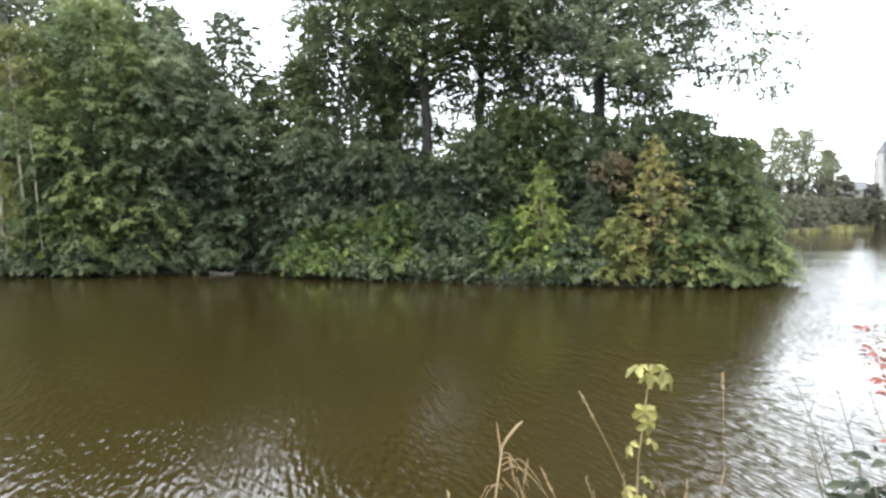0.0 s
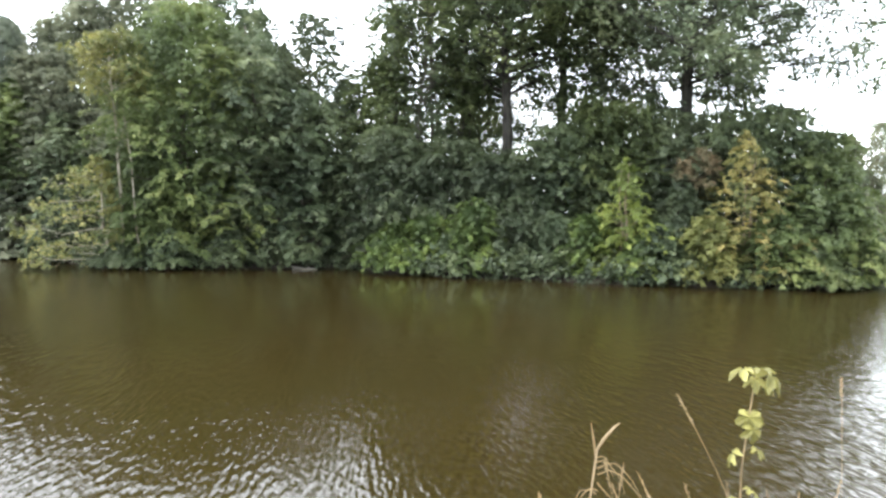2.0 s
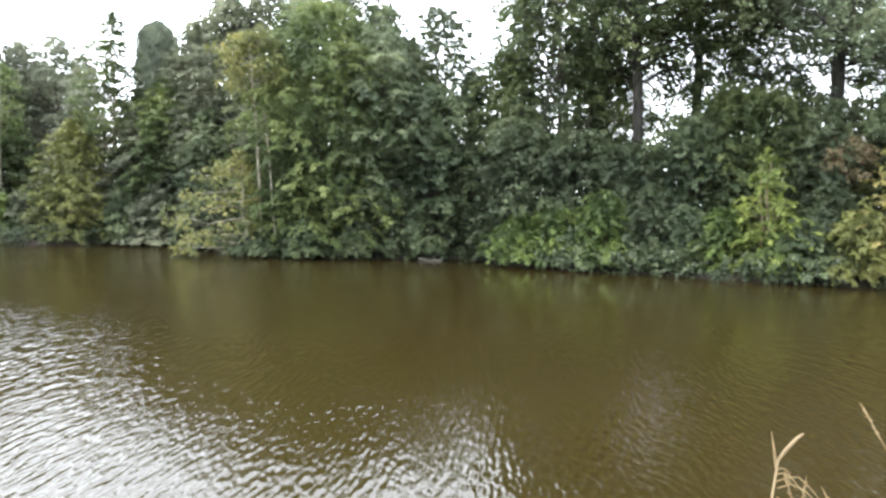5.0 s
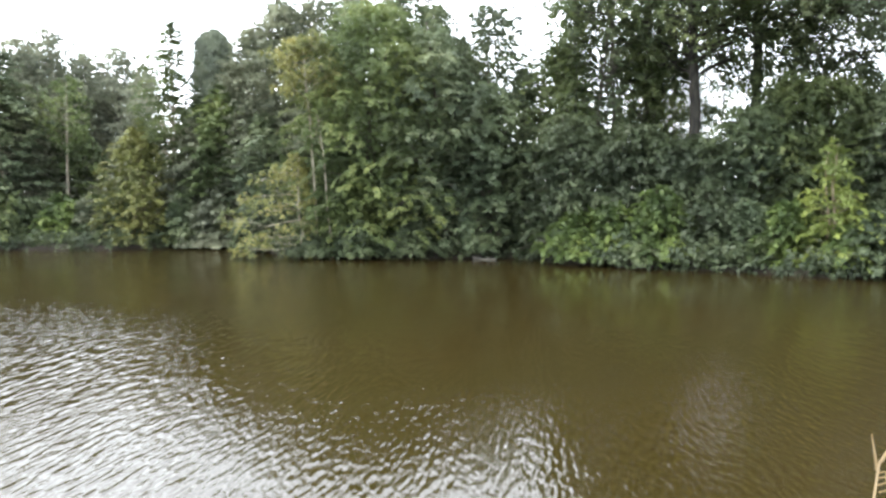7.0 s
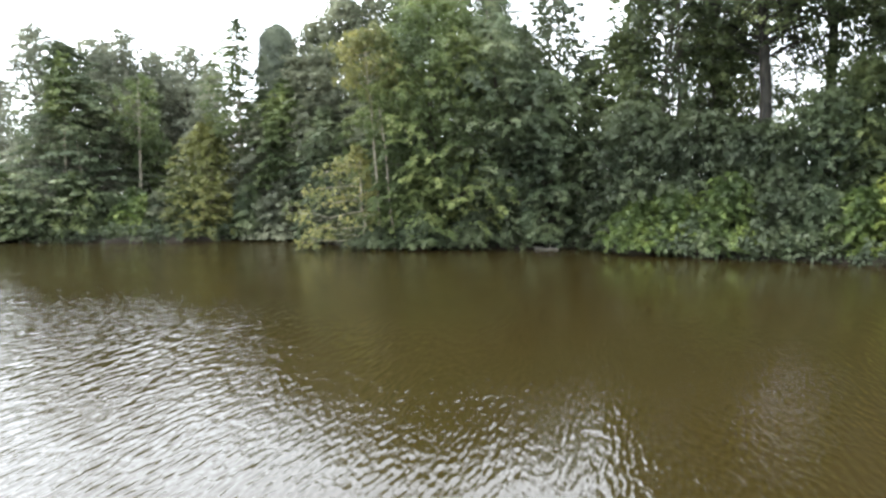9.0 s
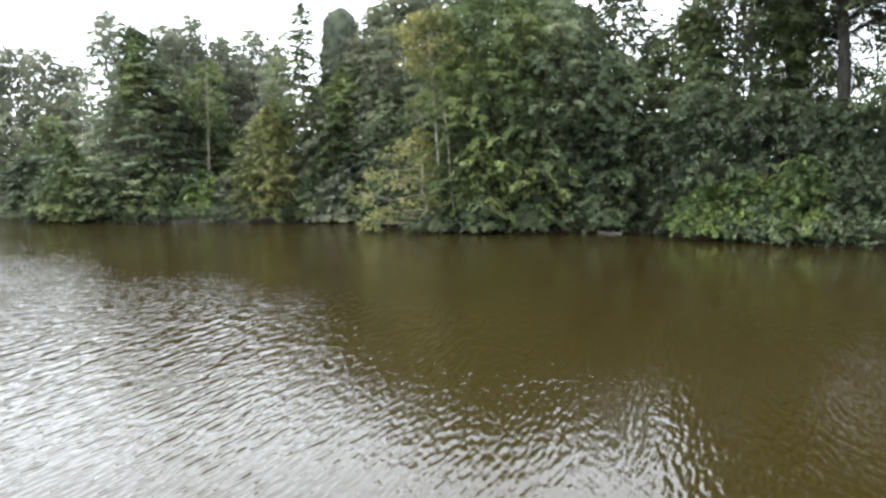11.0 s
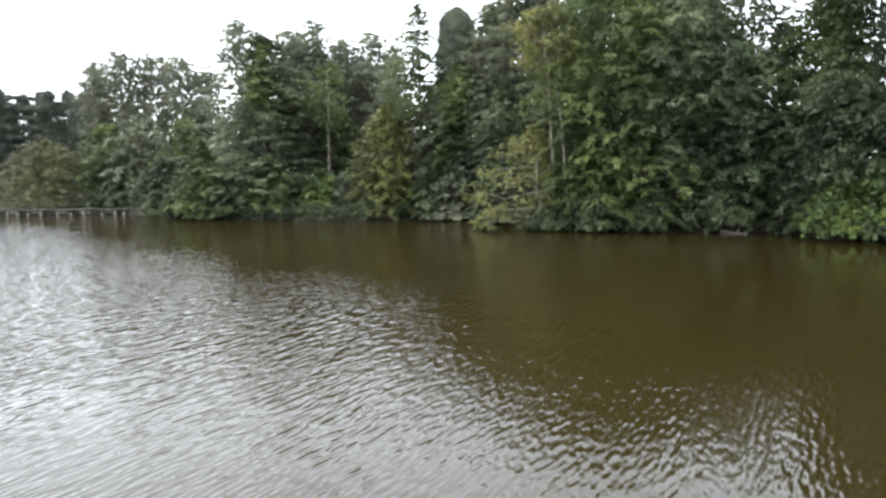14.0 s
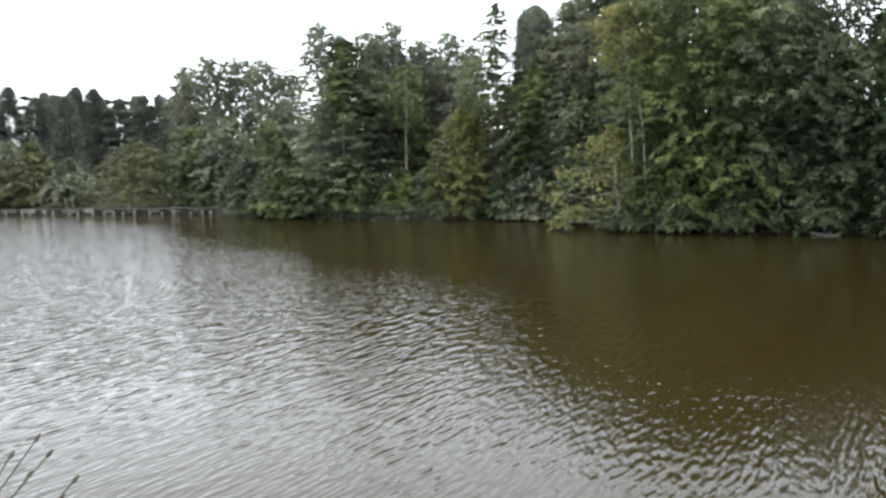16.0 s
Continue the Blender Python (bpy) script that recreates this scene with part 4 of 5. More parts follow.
# row of dark conifers beyond the pond
def conifer(seed, place, height, radius, tiers, label):
    """A conifer with needle sprays on an upright flame shape, or on whorls of drooping boughs where tiers is set."""
    rng = np.random.default_rng(seed)
    thing = tagged(new("conifer_tree"), label, "tree", "conifer row")
    thing.location = place
    part("trunk", tubes_mesh("trunk", [[((0, 0, -0.2), 0.16), ((0, 0, height * 0.6), 0.09), ((0, 0, height - 0.2), 0.02)]], 6), BARK, thing)
    n, per = 430, 18
    u, q = rng.uniform(0.03, 1.0, n) ** 0.8, rng.uniform(0, 2 * np.pi, n)
    if tiers:
        u = np.round(u * tiers) / tiers + rng.normal(0, 0.006, n)
        r = radius * np.clip(1.02 - u, 0.02, 1) ** 0.9 * rng.uniform(0.3, 1.0, n)
        z = u * height - 0.22 * r
    else:
        r = radius * np.clip(1 - u ** 3.2, 0, 1) ** 0.75 * rng.uniform(0.6, 1.0, n) * (1 + 0.2 * np.sin(3 * q + 1.7 * u * height))
        z = u * height
    out = np.stack([np.cos(q), np.sin(q), np.full(n, -0.25 if tiers else 0.9)], -1)
    p = np.repeat(np.stack([r * np.cos(q), r * np.sin(q), z], -1), per, 0) + rng.normal(0, 0.2, (n * per, 3)) * [1, 1, 0.35 if tiers else 1.2]
    d = unit(np.repeat(out, per, 0) + rng.normal(0, 0.3, (n * per, 3)))
    face = unit(np.repeat(out * [1, 1, 0], per, 0) + np.array([0, 0, 0.9]) + rng.normal(0, 0.3, (n * per, 3)))
    s = unit(np.cross(d, face)) * 0.07
    ln = rng.uniform(0.2, 0.42, (n * per, 1))
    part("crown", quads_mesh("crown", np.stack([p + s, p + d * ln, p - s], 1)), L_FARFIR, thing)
    return thing


FLAME, SPRUCE = "dark flame-shaped conifer in a row beyond the pond", "dark spruce with level boughs in the row beyond the pond"
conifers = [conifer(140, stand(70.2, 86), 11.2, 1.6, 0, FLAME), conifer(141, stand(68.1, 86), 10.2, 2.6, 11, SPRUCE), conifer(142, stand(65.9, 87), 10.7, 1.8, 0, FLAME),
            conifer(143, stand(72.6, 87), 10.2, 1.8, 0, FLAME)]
# Copies past 80 degrees stay unseen, added to block sky streaks in the water.
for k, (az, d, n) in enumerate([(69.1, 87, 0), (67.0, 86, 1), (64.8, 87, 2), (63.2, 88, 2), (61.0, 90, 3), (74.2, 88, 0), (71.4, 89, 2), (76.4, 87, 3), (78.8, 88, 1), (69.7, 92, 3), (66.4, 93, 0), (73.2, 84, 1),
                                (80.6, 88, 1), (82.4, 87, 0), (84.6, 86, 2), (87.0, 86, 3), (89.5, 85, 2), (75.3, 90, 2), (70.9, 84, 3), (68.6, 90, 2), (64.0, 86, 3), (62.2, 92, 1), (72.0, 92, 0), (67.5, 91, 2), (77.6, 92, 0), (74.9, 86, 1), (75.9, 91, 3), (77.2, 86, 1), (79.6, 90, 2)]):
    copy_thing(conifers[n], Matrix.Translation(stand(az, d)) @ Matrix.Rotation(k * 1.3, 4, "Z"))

# woods behind the bank
woods = [leafy_mass("woodland_tree", 200 + k, stand(az, d), h, 3.2, BARK, (L_DARK, L_GREY)[k % 2], "dark woodland tree behind the bank", "tree", "woodland behind the bank", pads=110, pad=0.8, per=52,
                    size=0.25, trunk_r=0.13, lobes=0.2) for k, (az, d, h) in enumerate([(27.5, 39, 8.6), (20.5, 38, 7.8)])]
for k, (az, d, n) in enumerate([(15.0, 39, 1), (31.0, 42, 0), (35.5, 45, 1), (39.0, 48, 1), (53.0, 58, 1), (56.5, 60, 1), (24.0, 44, 1)]):
    copy_thing(woods[n], Matrix.Translation(stand(az, d)) @ Matrix.Rotation(k * 1.7, 4, "Z"))
hedge = [leafy_mass("hedge_shrub", 210 + k, stand(az, d), 4.9, 3.0, BARK, (L_DARK, L_OAK, L_HAZY)[k], "dark hedge shrub behind the oaks", "shrub", "hedge behind the oaks", pads=85, pad=0.7, per=48,
                    size=0.23, trunk_r=0.06, stems=3) for k, (az, d) in enumerate([(9.5, 34), (-8, 35), (46.5, 47)])]
for k, (az, d, n) in enumerate([(13.5, 36, 0), (17.2, 35.5, 1), (20.8, 35.5, 0), (24.4, 36, 1), (28.0, 36, 0), (31.6, 37, 1), (35.2, 42, 2), (38.6, 44, 2), (42.5, 45, 2), (50.5, 50, 2), (54.5, 52, 2), (4.5, 35, 1), (0.0, 36, 0), (-4.0, 37, 1), (-12.5, 34, 0)]):
    copy_thing(hedge[n], Matrix.Translation(stand(az, d)) @ Matrix.Rotation(k * 1.7, 4, "Z"))


def undergrowth():
    """Ivy, nettles and low twigs that close the foot of the bank."""
    rng = np.random.default_rng(5)
    poly = [Vector((*p, 0)) for p in SHORE[6:29]]
    pts = []
    for a, b in zip(poly, poly[1:]):
        d = b - a
        out = Vector((-d.y, d.x, 0)).normalized()
        if shore_distance(np.array([((a + b) / 2 + out).x]), np.array([((a + b) / 2 + out).y]))[0] < 0:
            out = -out
        for k in range(int(d.length * 13)):
            q = a + d * rng.uniform(0, 1) + out * (2.6 * rng.uniform(0, 1) ** 1.7 - 0.35)
            pts.append((q.x, q.y, q.z + rng.uniform(0.05, 0.7) + 0.12))
    pts = np.array(pts)
    pts[:, 2] += np.maximum(ground_height(pts[:, 0], pts[:, 1]), 0)
    quads = leaf_clumps(rng, pts, np.tile([0, -0.3, 0.3], (len(pts), 1)), 0.32, 26, 0.15, 0.5, 0.3, 0.45)
    me = quads_mesh("undergrowth", quads)
    me.materials.append(L_DARK)
    tagged(new("undergrowth", me), "dark ivy and nettles along the foot of the bank", "undergrowth", kind="stuff")


undergrowth()

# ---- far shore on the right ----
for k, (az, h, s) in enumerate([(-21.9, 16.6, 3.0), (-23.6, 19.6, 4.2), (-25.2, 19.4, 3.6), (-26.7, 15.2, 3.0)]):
    leafy_mass("poplar_tree", 160 + k, stand(az, 158 + 3 * k), h * 1.04, s, BARK, L_FARPALE, "tree far beyond the water, its leaves paled for haze", "tree", "far trees", base=5.0, profile=((0, 0.6), (0.4, 1.0), (0.8, 0.8), (1.0, 0.3)),
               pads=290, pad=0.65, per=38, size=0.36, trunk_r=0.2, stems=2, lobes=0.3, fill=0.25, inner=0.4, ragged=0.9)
for k, (az, d, h, s) in enumerate([(-23.0, 158, 11.2, 3.6), (-24.6, 160, 10.0, 3.2), (-26.2, 158, 9.8, 3.2), (-27.8, 160, 10.6, 3.2), (-29.4, 162, 9.2, 3.2), (-31.2, 160, 9.8, 3.6)]):
    leafy_mass("alder_tree", 150 + k, stand(az, d), h, s, BARK, L_THICKET, "dark round tree beyond the far thicket", "tree", "far trees", profile=DOME, pads=110, pad=0.9, per=36, size=0.4, trunk_r=0.2, lobes=0.25)
far = [leafy_mass("shrub", 170 + k, (62 + 9 * k, 129 + 9 * k, 0.4), 6.0, 4.4, BARK, L_THICKET, "dull green thicket on the far shore", "shrub", "far thicket", profile=DOME,
                  pads=170, pad=0.75, per=34, size=0.34, trunk_r=0.1, stems=3, lobes=0.1, ragged=0.6) for k in range(3)]
for k in range(15):
    p = Vector((41.5 + 4.1 * k, 109.5 + 4.05 * k, 0.4)) + Vector((1.2 * math.sin(k * 2.1), 1.2 * math.cos(k * 1.3), 0))
    copy_thing(far[k % 3], Matrix.Translation(p) @ Matrix.Rotation(k * 1.1, 4, "Z"))


def reeds():
    """A pale green fringe of reeds along the far shore."""
    rng = np.random.default_rng(8)
    quads = []
    a, b = Vector((44, 107, 0)), Vector((84, 146, 0))
    for k in range(5000):
        f = rng.uniform(0, 0.87)
        # a full stand on one stretch, low broken tufts on the other
        low = f < 0.48
        if low and math.sin(f * 71) + 0.6 * math.sin(f * 133) < rng.uniform(-0.6, 1.1):
            continue
        p = np.array(a.lerp(b, f)) + np.array([rng.normal(0, 0.4), rng.uniform(-1.0, 0.8), 0.0])
        h = rng.uniform(0.35, 0.75) if low else rng.uniform(0.7, 1.15)
        w = np.array([0.05, -0.02, 0])
        t = p + np.array([rng.normal(0, 0.15), rng.normal(0, 0.15), h])
        quads.append([p - w, p + w, t + w * 0.2, t - w * 0.2])
    me = quads_mesh("reeds", np.array(quads))
    me.materials.append(L_REED)
    tagged(new("reeds", me), "fringe of yellow-green reeds on the far shore", "reeds", kind="stuff")


reeds()


def box(lo, hi, bevel=0.0):
    bm = bmesh.new()
    bmesh.ops.create_cube(bm, size=1)
    for v in bm.verts:
        v.co = Vector([lo[i] + (v.co[i] + 0.5) * (hi[i] - lo[i]) for i in range(3)])
    if bevel:
        bmesh.ops.bevel(bm, geom=bm.edges[:], offset=bevel, segments=1, affect="EDGES")
    return bm


def tower():
    """Grey tower with a pyramid roof, far behind the trees."""
    thing = tagged(new("church_tower"), "grey stone tower with a pointed roof", "tower")
    thing.location = polar(-29.98, 330)
    thing.rotation_euler[2] = radians(12)
    wall = part("wall", box((-2.5, -2.5, 0), (2.5, 2.5, 22.5)), STONE, thing)
    for z in (14.0, 18.4, 22.5):
        part("string_course", box((-2.7, -2.7, z), (2.7, 2.7, z + 0.45)), STONE, thing)
    belfry = part("belfry", box((-2.1, -2.1, 22.9), (2.1, 2.1, 27.2)), STONE, thing)
    for x, y in ((-1, -1), (1, -1), (1, 1), (-1, 1)):
        part("pinnacle", box((2.25 * x - 0.25, 2.25 * y - 0.25, 22.95), (2.25 * x + 0.25, 2.25 * y + 0.25, 25.0)), STONE, thing)
    bm = bmesh.new()
    base = [bm.verts.new((x, y, 27.2)) for x, y in ((-2.3, -2.3), (2.3, -2.3), (2.3, 2.3), (-2.3, 2.3))]
    tip = bm.verts.new((0, 0, 32.6))
    bm.faces.new(base)
    for k in range(4):
        bm.faces.new((base[k], base[(k + 1) % 4], tip))
    part("roof", bm, SLATE, thing)
    for x in (-1.0, 1.0):
        part("window", box((x - 0.6, -2.2, 23.6), (x + 0.6, -2.0, 26.6)), SLATE, belfry, "dark louvred belfry opening")
        part("window", box((x - 0.35, -2.6, 15.4), (x + 0.35, -2.4, 17.6)), SLATE, wall, "narrow dark window slit")


def far_house():
    thing = tagged(new("house"), "low house with a grey pitched roof among trees", "house")
    thing.location = polar(-28.3, 262)
    thing.rotation_euler[2] = radians(25)
    part("wall", box((-5, -4, 0), (5, 4, 11.0)), STONE, thing)
    bm = bmesh.new()
    v = [bm.verts.new(c) for c in ((-5.4, -4.5, 11.0), (5.4, -4.5, 11.0), (5.4, 4.5, 11.0), (-5.4, 4.5, 11.0), (-5.4, 0, 13.8), (5.4, 0, 13.8))]
    for f in ((0, 1, 5, 4), (2, 3, 4, 5), (1, 2, 5), (3, 0, 4), (3, 2, 1, 0)):
        bm.faces.new([v[i] for i in f])
    part("roof", bm, SLATE, thing)


tower()
far_house()


def timber_edging():
    """Weathered boarding on short posts along the water."""
    rng = random.Random(4)
    thing = tagged(new("timber_edging"), "low weathered timber edging on posts along the bank", "bank edging")
    a, b = Vector((-62.6, 16.6, 0)), Vector((-47.6, 25.9, 0))
    d = (b - a).normalized()
    thing.matrix_world = Matrix.Translation(a) @ Matrix.Rotation(math.atan2(d.y, d.x), 4, "Z")
    length = (b - a).length
    post = None
    for k in range(19):
        x = k * length / 18 + rng.uniform(-0.3, 0.3)
        if post is None:
            post = part("post", box((-0.085, -0.085, -0.9), (0.085, 0.085, 0.25), 0.025), PALE_WOOD, thing)
            ob = post
        else:
            ob = new("post", post.data)
            ob.parent = thing
        ob.location = (x, -0.12, rng.uniform(-0.2, 0.06))
        ob.rotation_euler = (rng.uniform(-0.06, 0.06), rng.uniform(-0.06, 0.06), 0)
    for k in range(10):
        x, w = k * length / 10, length / 10
        if k > 4:
            z = [0.33 + rng.uniform(-0.05, 0.04) for _ in range(3)]
            part("rail", tubes_mesh("rail", [[((x - 0.1, -0.1, z[0]), 0.06), ((x + w / 2, -0.08, z[1] + 0.02), 0.065), ((x + w + 0.1, -0.12, z[2]), 0.055)]], 8), GREY_WOOD, thing)
        cut = rng.uniform(0.35, 0.95)
        part("board", box((x + 0.12, 0.02, 0.06), (x + 0.12 + (w - 0.24) * cut, 0.07, 0.12 + rng.uniform(0.10, 0.24)), 0.01), PALE_WOOD if k % 3 else GREY_WOOD, thing)
        # Backing added here; its colour stands in for the shaded gap below the rail.
        part("board", box((x + 0.02, 0.10, -0.4), (x + w - 0.02, 0.16, 0.30), 0.01), GAP_SHADE, thing, "near-black backing board that stands in for the shaded gap")


timber_edging()


def sunken_log(place, turn, length, radius):
    """A short bleached log that lies half in the water at the foot of the bank."""
    thing = tagged(new("log"), "bleached grey log half sunk at the water's edge", "log", "logs at the bank")
    thing.location = place
    thing.rotation_euler = (0, radians(4), turn)
    rng = random.Random(int(length * 100))
    run = [((length * (f - 0.5), 0.05 * math.sin(5 * f), 0.02 * math.cos(7 * f)), radius * (1.0 - 0.35 * f) * rng.uniform(0.88, 1.1)) for f in (0, 0.12, 0.3, 0.5, 0.7, 0.88, 1.0)]
    trunk = part("trunk", tubes_mesh("trunk", [run], 10), GREY_WOOD, thing)
    part("branch_stub", tubes_mesh("branch_stub", [[((length * 0.1, 0, 0.02), radius * 0.45), ((length * 0.2, -0.12, 0.16), radius * 0.3)]], 7), GREY_WOOD, trunk)


sunken_log((-8.5, 27.1, 0.02), radians(12), 0.9, 0.08)


# ---- plants on the near bank ----
def ground_at(x, y):
    return float(ground_height(np.array([x]), np.array([y]))[0])


def arc(foot, tip, sag, n=8):
    """Points of a stem from foot to tip that bows over towards its tip."""
    foot, tip = Vector(foot), Vector(tip)
    side = Vector((tip.x - foot.x, tip.y - foot.y, 0))
    out = []
    for k in range(n):
        f = k / (n - 1)
        p = foot.lerp(tip, f)
        p += Vector((0, 0, sag)) * math.sin(math.pi * f) - side * 0.35 * math.sin(math.pi * f)
        out.append(p)
    return out


def grass_stalk(seed, foot, tip, head=0.16, sag=0.02, thick=0.0028, label="dry straw-coloured grass stalk with a seed head", leaves=1):
    rng = np.random.default_rng(seed)
    x, y = foot
    thing = tagged(new("grass_stalk"), label, "grass", "dry grass stalks")
    base = Vector((x, y, ground_at(x, y)))
    thing.location = base
    pts = arc((0, 0, -0.03), Vector(tip) - base, sag, 10)
    stem = part("stem", tubes_mesh("stem", [[(p, thick * (1.2 - 0.6 * i / 9)) for i, p in enumerate(pts)]], 6), L_STRAW, thing)
    if head:
        total = (pts[-1] - pts[0]).length
        quads = []
        for k in range(int(head * 420)):
            f = 1 - head / total * rng.uniform(0, 1) ** 0.8
            i = min(int(f * 9), 8)
            p = np.array(pts[i].lerp(pts[i + 1], f * 9 - i))
            d = np.array((pts[i + 1] - pts[i]).normalized()) + rng.normal(0, 0.35, 3)
            d = d / np.linalg.norm(d)
            s = np.cross(d, rng.normal(0, 1, 3))
            s = s / np.linalg.norm(s) * 0.0022
            ln = rng.uniform(0.010, 0.018)
            quads.append([p, p + d * ln * 0.5 + s, p + d * ln, p + d * ln * 0.5 - s])
        part("seed_head", quads_mesh("seed_head", np.array(quads)), L_STRAW, thing)
    for k in range(leaves):
        f = rng.uniform(0.15, 0.5)
        i = int(f * 9)
        p = pts[i]
        a = rng.uniform(0, 6.28)
        blade = arc(p, p + Vector((math.cos(a) * 0.16, math.sin(a) * 0.16, 0.12)), 0.07, 7)
        q = []
        for j in range(6):
            w0, w1 = (Vector((-math.sin(a), math.cos(a), 0)) * 0.005 * (1 - jj / 6.3) for jj in (j, j + 1))
            q.append([blade[j] - w0, blade[j] + w0, blade[j + 1] + w1, blade[j + 1] - w1])
        part("blade", quads_mesh("blade", np.array([[list(v) for v in f4] for f4 in q])), L_STRAW, stem)
    return thing


def lobed_leaf(size, seed, lobes=5):
    """A palmate leaf with pointed, toothed lobes, crinkled along its veins."""
    rng = np.random.default_rng(seed)
    n = lobes * 8
    bm = bmesh.new()
    hub = bm.verts.new((0, 0, 0))
    rings = []
    for inner in (0.5, 1.0):
        ring = []
        for k in range(n + 1):
            f = k / n
            a = radians(-155 + 310 * f)
            wave = abs(math.sin(math.pi * f * lobes)) ** 0.7
            tooth = (0.10 if k % 2 else -0.04) * (inner == 1.0)
            r = size * inner * ((0.42 + 0.5 * wave + tooth) if inner == 1.0 else 0.75) * (0.62 + 0.38 * math.cos(a / 1.7)) * rng.uniform(0.92, 1.08)
            z = 0.16 * size * inner * math.cos(2 * math.pi * f * lobes) - 0.42 * r * r / size + rng.normal(0, 0.03 * size)
            ring.append(bm.verts.new((r * math.sin(a), r * math.cos(a), z)))
        rings.append(ring)
    for k in range(n):
        bm.faces.new((hub, rings[0][k + 1], rings[0][k]))
        bm.faces.new((rings[0][k], rings[0][k + 1], rings[1][k + 1], rings[1][k]))
    return bm


def leaf_on(parent, at, direction, size, material, droop=0.5, name="leaf", seed=1):
    ob = part(name, lobed_leaf(size, seed), material, parent)
    d = Vector(direction)
    turn = math.atan2(-d.x, d.y)
    ob.matrix_basis = Matrix.Translation(at) @ Matrix.Rotation(turn, 4, "Z") @ Matrix.Rotation(-droop, 4, "X") @ Matrix.Translation((0, size * 0.35, 0))
    return ob


def sapling():
    x, y = 0.76, 3.05
    base = Vector((x, y, ground_at(x, y)))
    thing = tagged(new("sapling"), "yellow-green sycamore sapling with lobed leaves", "sapling")
    thing.location = base
    top = Vector((0.86, 3.19, 1.56)) - base
    pts = arc((0, 0, -0.04), top, 0.0, 8)
    part("stem", tubes_mesh("stem", [[(p + Vector((0.006 * math.sin(i * 2.1), 0, 0)), 0.006 - 0.0036 * i / 7) for i, p in enumerate(pts)]], 7), L_STRAW, thing)
    rng = np.random.default_rng(3)
    crown = [(1.0, (-1, -0.3, 0), 0.062, 0.2), (1.0, (1, -0.5, 0), 0.078, 0.75), (0.99, (0.2, 1, 0), 0.055, 0.1), (0.98, (-0.2, -1, 0), 0.05, 0.5), (0.97, (0.9, 0.5, 0), 0.06, 0.5), (1.0, (0.2, -0.6, 0), 0.045, -0.4),
             (0.88, (-0.4, -1, 0), 0.058, 1.0), (0.87, (0.6, 0.8, 0), 0.05, 0.9), (0.84, (0.3, -1, 0), 0.05, 1.2), (0.76, (-1, 0.1, 0), 0.05, 0.5), (0.77, (1, -0.2, 0), 0.042, 0.3)]
    for k in range(12):
        a = k * 2.4 + 0.6
        f = 0.65 - 0.024 * k
        crown.append((f, (math.cos(a), math.sin(a) - 0.4, 0), 0.042 + 0.034 * (0.65 - f) / 0.28, float(rng.uniform(0.6, 1.2))))
    for k, (f, d, size, droop) in enumerate(crown):
        i = min(int(f * 7), 6)
        p = pts[i].lerp(pts[i + 1], f * 7 - i)
        q = p + Vector(d).normalized() * 0.028 + Vector((0, 0, 0.012))
        stalk = part("leaf_stalk", tubes_mesh("leaf_stalk", [[(p, 0.0022), (q, 0.0015)]], 5), TWIG, thing)
        leaf_on(stalk, q, d, size * 1.12, L_SAPLING, droop + rng.normal(0, 0.2), seed=k)


sapling()
# the tall stalks, then the short ones that crowd round the sapling's foot
for k, (foot, tip, head, sag, thick) in enumerate([
        ((0.87, 3.07), (0.57, 3.25, 1.44), 0.13, 0.0, 0.0026), ((0.98, 2.60), (1.005, 2.72, 1.64), 0.07, 0.06, 0.0009), ((0.52, 2.40), (0.33, 2.66, 1.30), 0.09, 0.05, 0.0020),
        ((0.10, 2.30), (-0.01, 2.50, 1.27), 0.08, 0.02, 0.0022), ((0.20, 2.45), (0.28, 2.66, 1.33), 0.10, 0.05, 0.0014), ((0.40, 2.45), (0.24, 2.62, 1.27), 0.10, 0.04, 0.0014),
        ((0.30, 2.42), (0.21, 2.60, 1.36), 0.10, 0.05, 0.0012)]):
    grass_stalk(300 + k, foot, tip, head, sag, thick)
short = random.Random(31)
for k in range(10):
    x, y = 0.60 + 0.045 * k + short.uniform(-0.03, 0.03), short.uniform(2.62, 2.82)
    tip = (x + short.uniform(-0.13, 0.13), y + 0.12, short.uniform(1.08, 1.22))
    grass_stalk(320 + k, (x, y), tip, 0.08, short.uniform(0.03, 0.07), short.uniform(0.0012, 0.0018))


def straw_blade(parent, points, width):
    """A dry blade of grass: a folded ribbon that tapers along a run of points."""
    pts = [Vector(p) for p in points]
    cells = []
    for j in range(len(pts) - 1):
        rows = []
        for jj in (j, j + 1):
            d = (pts[min(jj + 1, len(pts) - 1)] - pts[max(jj - 1, 0)]).normalized()
            side = d.cross(Vector((0.2, 1, 0.3))).normalized() * width * (1 - 0.8 * jj / (len(pts) - 1))
            keel = d.cross(side).normalized() * width * 0.5
            rows.append((pts[jj] - side, pts[jj] + keel, pts[jj] + side))
        (a0, a1, a2), (b0, b1, b2) = rows
        cells += [[a0, a1, b1, b0], [a1, a2, b2, b1]]
    part("blade", quads_mesh("blade", np.array([[list(v) for v in c] for c in cells])), L_STRAW, parent)


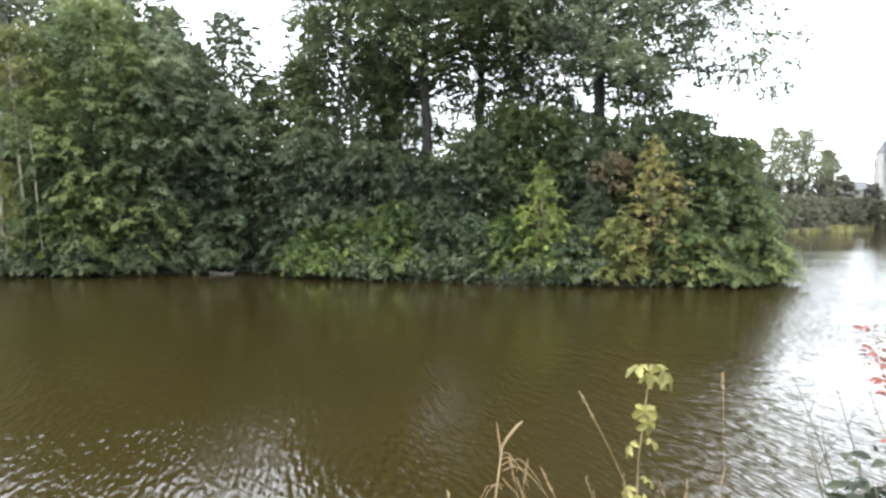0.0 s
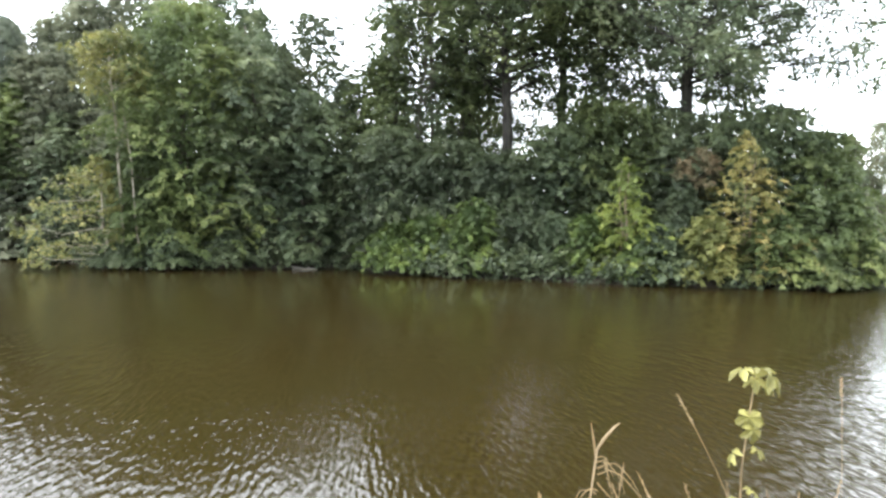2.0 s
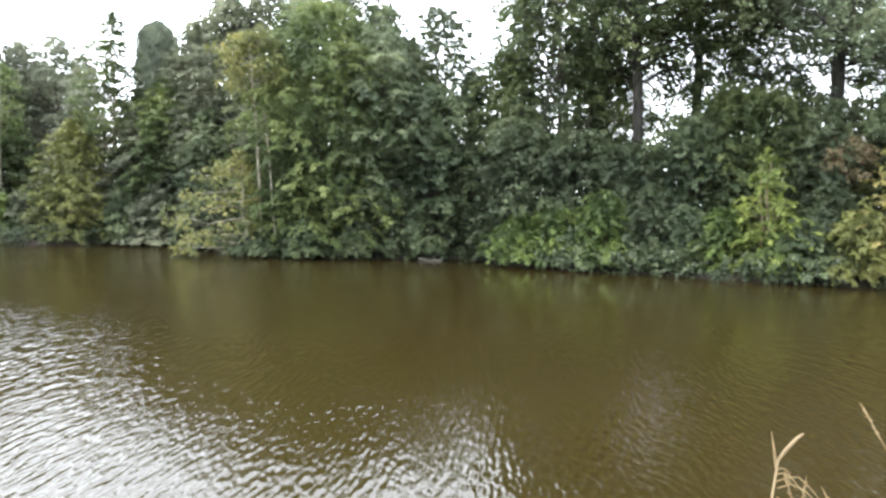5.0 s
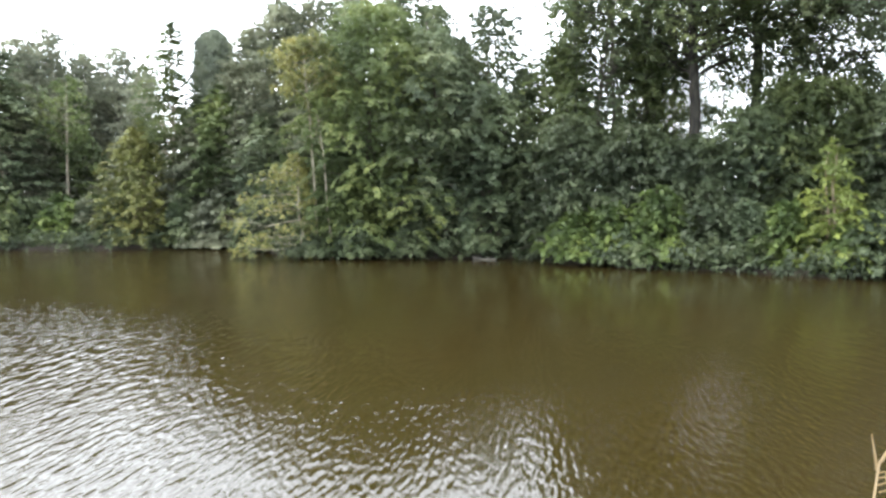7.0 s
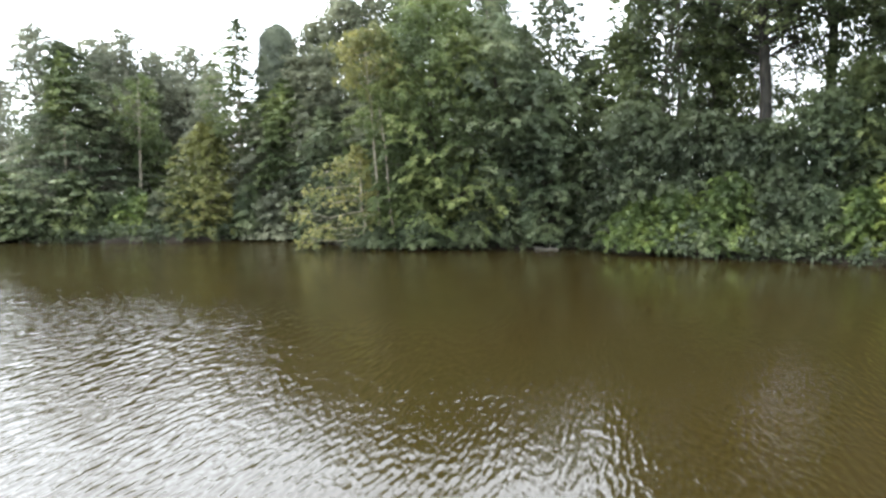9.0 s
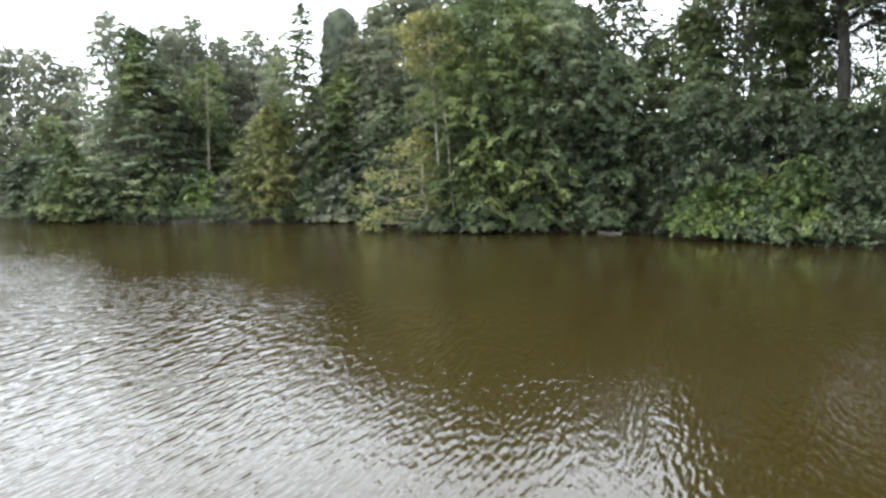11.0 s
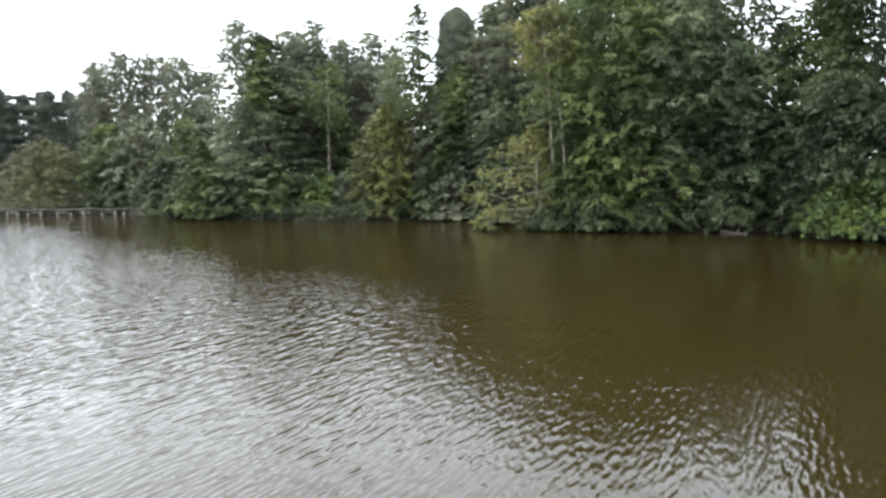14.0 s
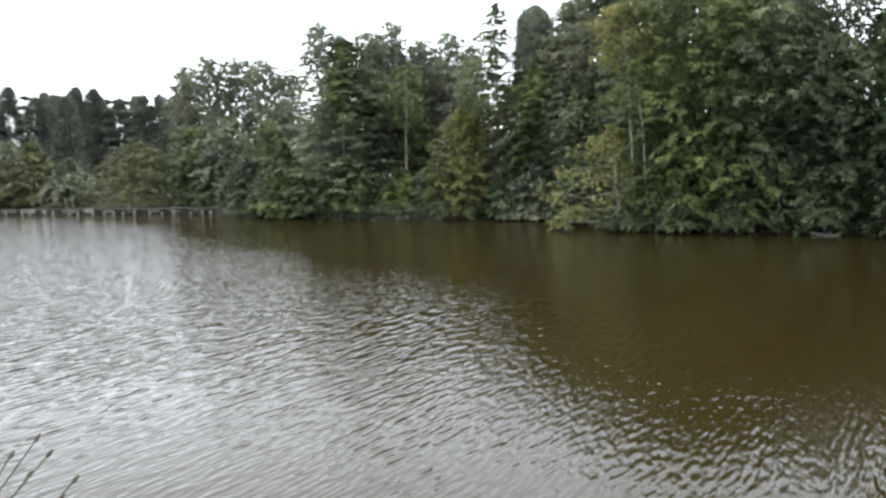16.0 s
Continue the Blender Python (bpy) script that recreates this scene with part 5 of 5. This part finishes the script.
def broken_stalk():
    """A thick dry stalk that has snapped, with a tilted head and withered blades that hang in arcs from the break."""
    base = Vector((0.06, 2.36, ground_at(0.06, 2.36)))
    thing = tagged(new("grass_stalk"), "snapped straw-coloured grass stalk with withered arching blades", "grass", "dry grass stalks")
    thing.location = base
    kink, tip = Vector((0.18, 2.55, 1.41)) - base, Vector((0.255, 2.59, 1.49)) - base
    foot = Vector((0, 0, -0.03))
    part("stem", tubes_mesh("stem", [[(foot, 0.0036), (foot.lerp(kink, 0.5) + Vector((-0.012, 0, 0.02)), 0.0032), (kink, 0.0034)]], 7), L_STRAW, thing)
    part("seed_head", tubes_mesh("seed_head", [[(kink, 0.004), (kink.lerp(tip, 0.3) + Vector((-0.002, 0, 0.006)), 0.0056), (kink.lerp(tip, 0.75) + Vector((0, 0, 0.008)), 0.0046), (tip, 0.002)]], 7), L_STRAW, thing)
    rng = np.random.default_rng(12)
    straw_blade(thing, [kink + Vector((-0.004, 0, -0.02)), kink + Vector((-0.012, 0, 0.03)), kink + Vector((-0.020, 0.01, 0.085))], 0.005)
    for k, (w, h, fall) in enumerate([(0.05, 0.02, 0.06), (0.10, 0.02, 0.10), (0.15, 0.035, 0.09), (0.19, 0.03, 0.14), (0.08, -0.01, 0.12), (-0.08, 0.02, 0.10), (-0.12, 0.03, 0.13)]):
        start = kink + Vector((0, 0, -0.03 - 0.02 * k))
        run = [start + Vector((w * f, 0.02 * math.sin(k), 4 * h * f * (1 - f) - fall * f * f)) + Vector(rng.normal(0, 0.003, 3)) for f in (0, 0.2, 0.4, 0.6, 0.8, 1.0)]
        straw_blade(thing, run, 0.0026)


broken_stalk()


def weed(seed, foot, tip, side_twigs):
    rng = np.random.default_rng(seed)
    x, y = foot
    base = Vector((x, y, ground_at(x, y)))
    thing = tagged(new("dead_weed"), "thin dark dead weed stem with seed twigs", "weed", "dead weeds")
    thing.location = base
    pts = arc((0, 0, -0.03), Vector(tip) - base, 0.0, 8)
    stem = part("stem", tubes_mesh("stem", [[(p, 0.005 - 0.0034 * i / 7) for i, p in enumerate(pts)]], 6), BARK, thing)
    for k in range(side_twigs):
        f = rng.uniform(0.4, 0.92)
        i = int(f * 7)
        p = pts[i].lerp(pts[i + 1], f * 7 - i)
        q = p + Vector((rng.uniform(-0.05, 0.05), rng.uniform(-0.05, 0.05), rng.uniform(0.06, 0.14)))
        part("twig", tubes_mesh("twig", [[(p, 0.0018), (q, 0.001)]], 5), BARK, thing)


weed(1, (1.30, 2.20), (1.18, 2.54, 1.67), 7)
weed(2, (1.36, 2.22), (1.30, 2.48, 1.64), 5)
weed(3, (1.24, 2.24), (1.17, 2.44, 1.55), 5)
weed(4, (1.28, 2.26), (1.20, 2.46, 1.50), 5)


def leafy_stem(name, seed, foot, tip, material, size, label, count, category):
    """A stem with a ruff of oval leaves towards its top, each a folded blade."""
    rng = np.random.default_rng(seed)
    x, y = foot
    base = Vector((x, y, ground_at(x, y)))
    thing = tagged(new(name), label, category)
    thing.location = base
    pts = arc((0, 0, -0.03), Vector(tip) - base, 0.02, 8)
    part("stem", tubes_mesh("stem", [[(p, 0.005 - 0.0035 * i / 7) for i, p in enumerate(pts)]], 6), TWIG, thing)
    for k in range(count):
        f = 1 - 0.22 * rng.uniform(0, 1) ** 1.2
        i = min(int(f * 7), 6)
        p = np.array(pts[i].lerp(pts[i + 1], f * 7 - i))
        a = k * 2.4
        d = unit(np.array([math.cos(a), math.sin(a), rng.uniform(-0.5, 0.6)]))
        p = p + rng.normal(0, size * 0.7, 3)
        s = unit(np.cross(d, np.array([0, -0.8, 1.0]) + rng.normal(0, 0.6, 3)))
        up = np.cross(s, d)
        rows, ln = [], size * rng.uniform(0.8, 1.25)
        q0 = p + d * 0.02
        cells = []
        for j in range(6):
            g = j / 5
            w = ln * 0.22 * math.sin(math.pi * min(0.97, g * 0.93 + 0.04)) ** 0.8
            c = q0 + d * ln * g - up * ln * 0.25 * g * g
            rows.append((c - s * w + up * w * 0.4, c, c + s * w + up * w * 0.4))
        for r0, r1 in zip(rows, rows[1:]):
            cells += [[r0[0], r0[1], r1[1], r1[0]], [r0[1], r0[2], r1[2], r1[1]]]
        part("leaf", quads_mesh("leaf", np.array(cells)), material, thing)


for seed, foot, tip, count in ((5, (1.26, 2.08), (1.215, 2.20, 1.50), 17), (6, (1.36, 2.10), (1.28, 2.20, 1.50), 17), (8, (1.32, 2.04), (1.25, 2.16, 1.43), 15)):
    leafy_stem("bramble", seed, foot, tip, L_BRAMBLE, 0.066, "dark green bramble shoot with narrow leaves", count, "bramble")
for seed, foot, tip in ((7, (1.46, 2.10), (1.275, 2.24, 1.87)), (9, (1.48, 2.12), (1.285, 2.26, 1.83)), (11, (1.50, 2.14), (1.30, 2.25, 1.85))):
    leafy_stem("dogwood_shoot", seed, foot, tip, L_RED, 0.03, "shoot with small red autumn leaves", 32, "shrub")
leafy_stem("dead_weed", 13, (1.44, 2.12), (1.285, 2.27, 1.69), BARK, 0.016, "dead weed with a withered dark head", 16, "weed")


def rush(seed, foot, tip):
    rng = np.random.default_rng(seed)
    x, y = foot
    base = Vector((x, y, ground_at(x, y)))
    thing = tagged(new("rush"), "green rush stem with a dark tip", "rush", "rushes at the edge")
    thing.location = base
    pts = arc((0, 0, -0.03), Vector(tip) - base, 0.0, 8)
    stem = part("stem", tubes_mesh("stem", [[(p, 0.0045 - 0.002 * i / 7) for i, p in enumerate(pts)]], 6), L_RUSH, thing)
    run = [(pts[-1] + (pts[-1] - pts[-2]).normalized() * d, r) for d, r in ((-0.012, 0.003), (0.0, 0.0075), (0.012, 0.0065), (0.022, 0.002))]
    part("seed_tip", tubes_mesh("seed_tip", [run], 7), BARK, thing, "dark brown seed tip")


for k, (foot, tip) in enumerate([((-2.70, 0.42), (-2.87, 0.90, 1.41)), ((-2.62, 0.38), (-2.89, 0.83, 1.37)), ((-2.78, 0.40), (-2.93, 0.95, 1.33)), ((-2.66, 0.44), (-2.80, 0.98, 1.27)),
                                 ((-2.60, 0.46), (-2.92, 0.78, 1.30)), ((-2.74, 0.36), (-2.76, 0.92, 1.24)), ((-2.56, 0.40), (-2.84, 0.84, 1.22)), ((-2.8, 0.44), (-2.98, 0.90, 1.26))]):
    rush(400 + k, foot, tip)
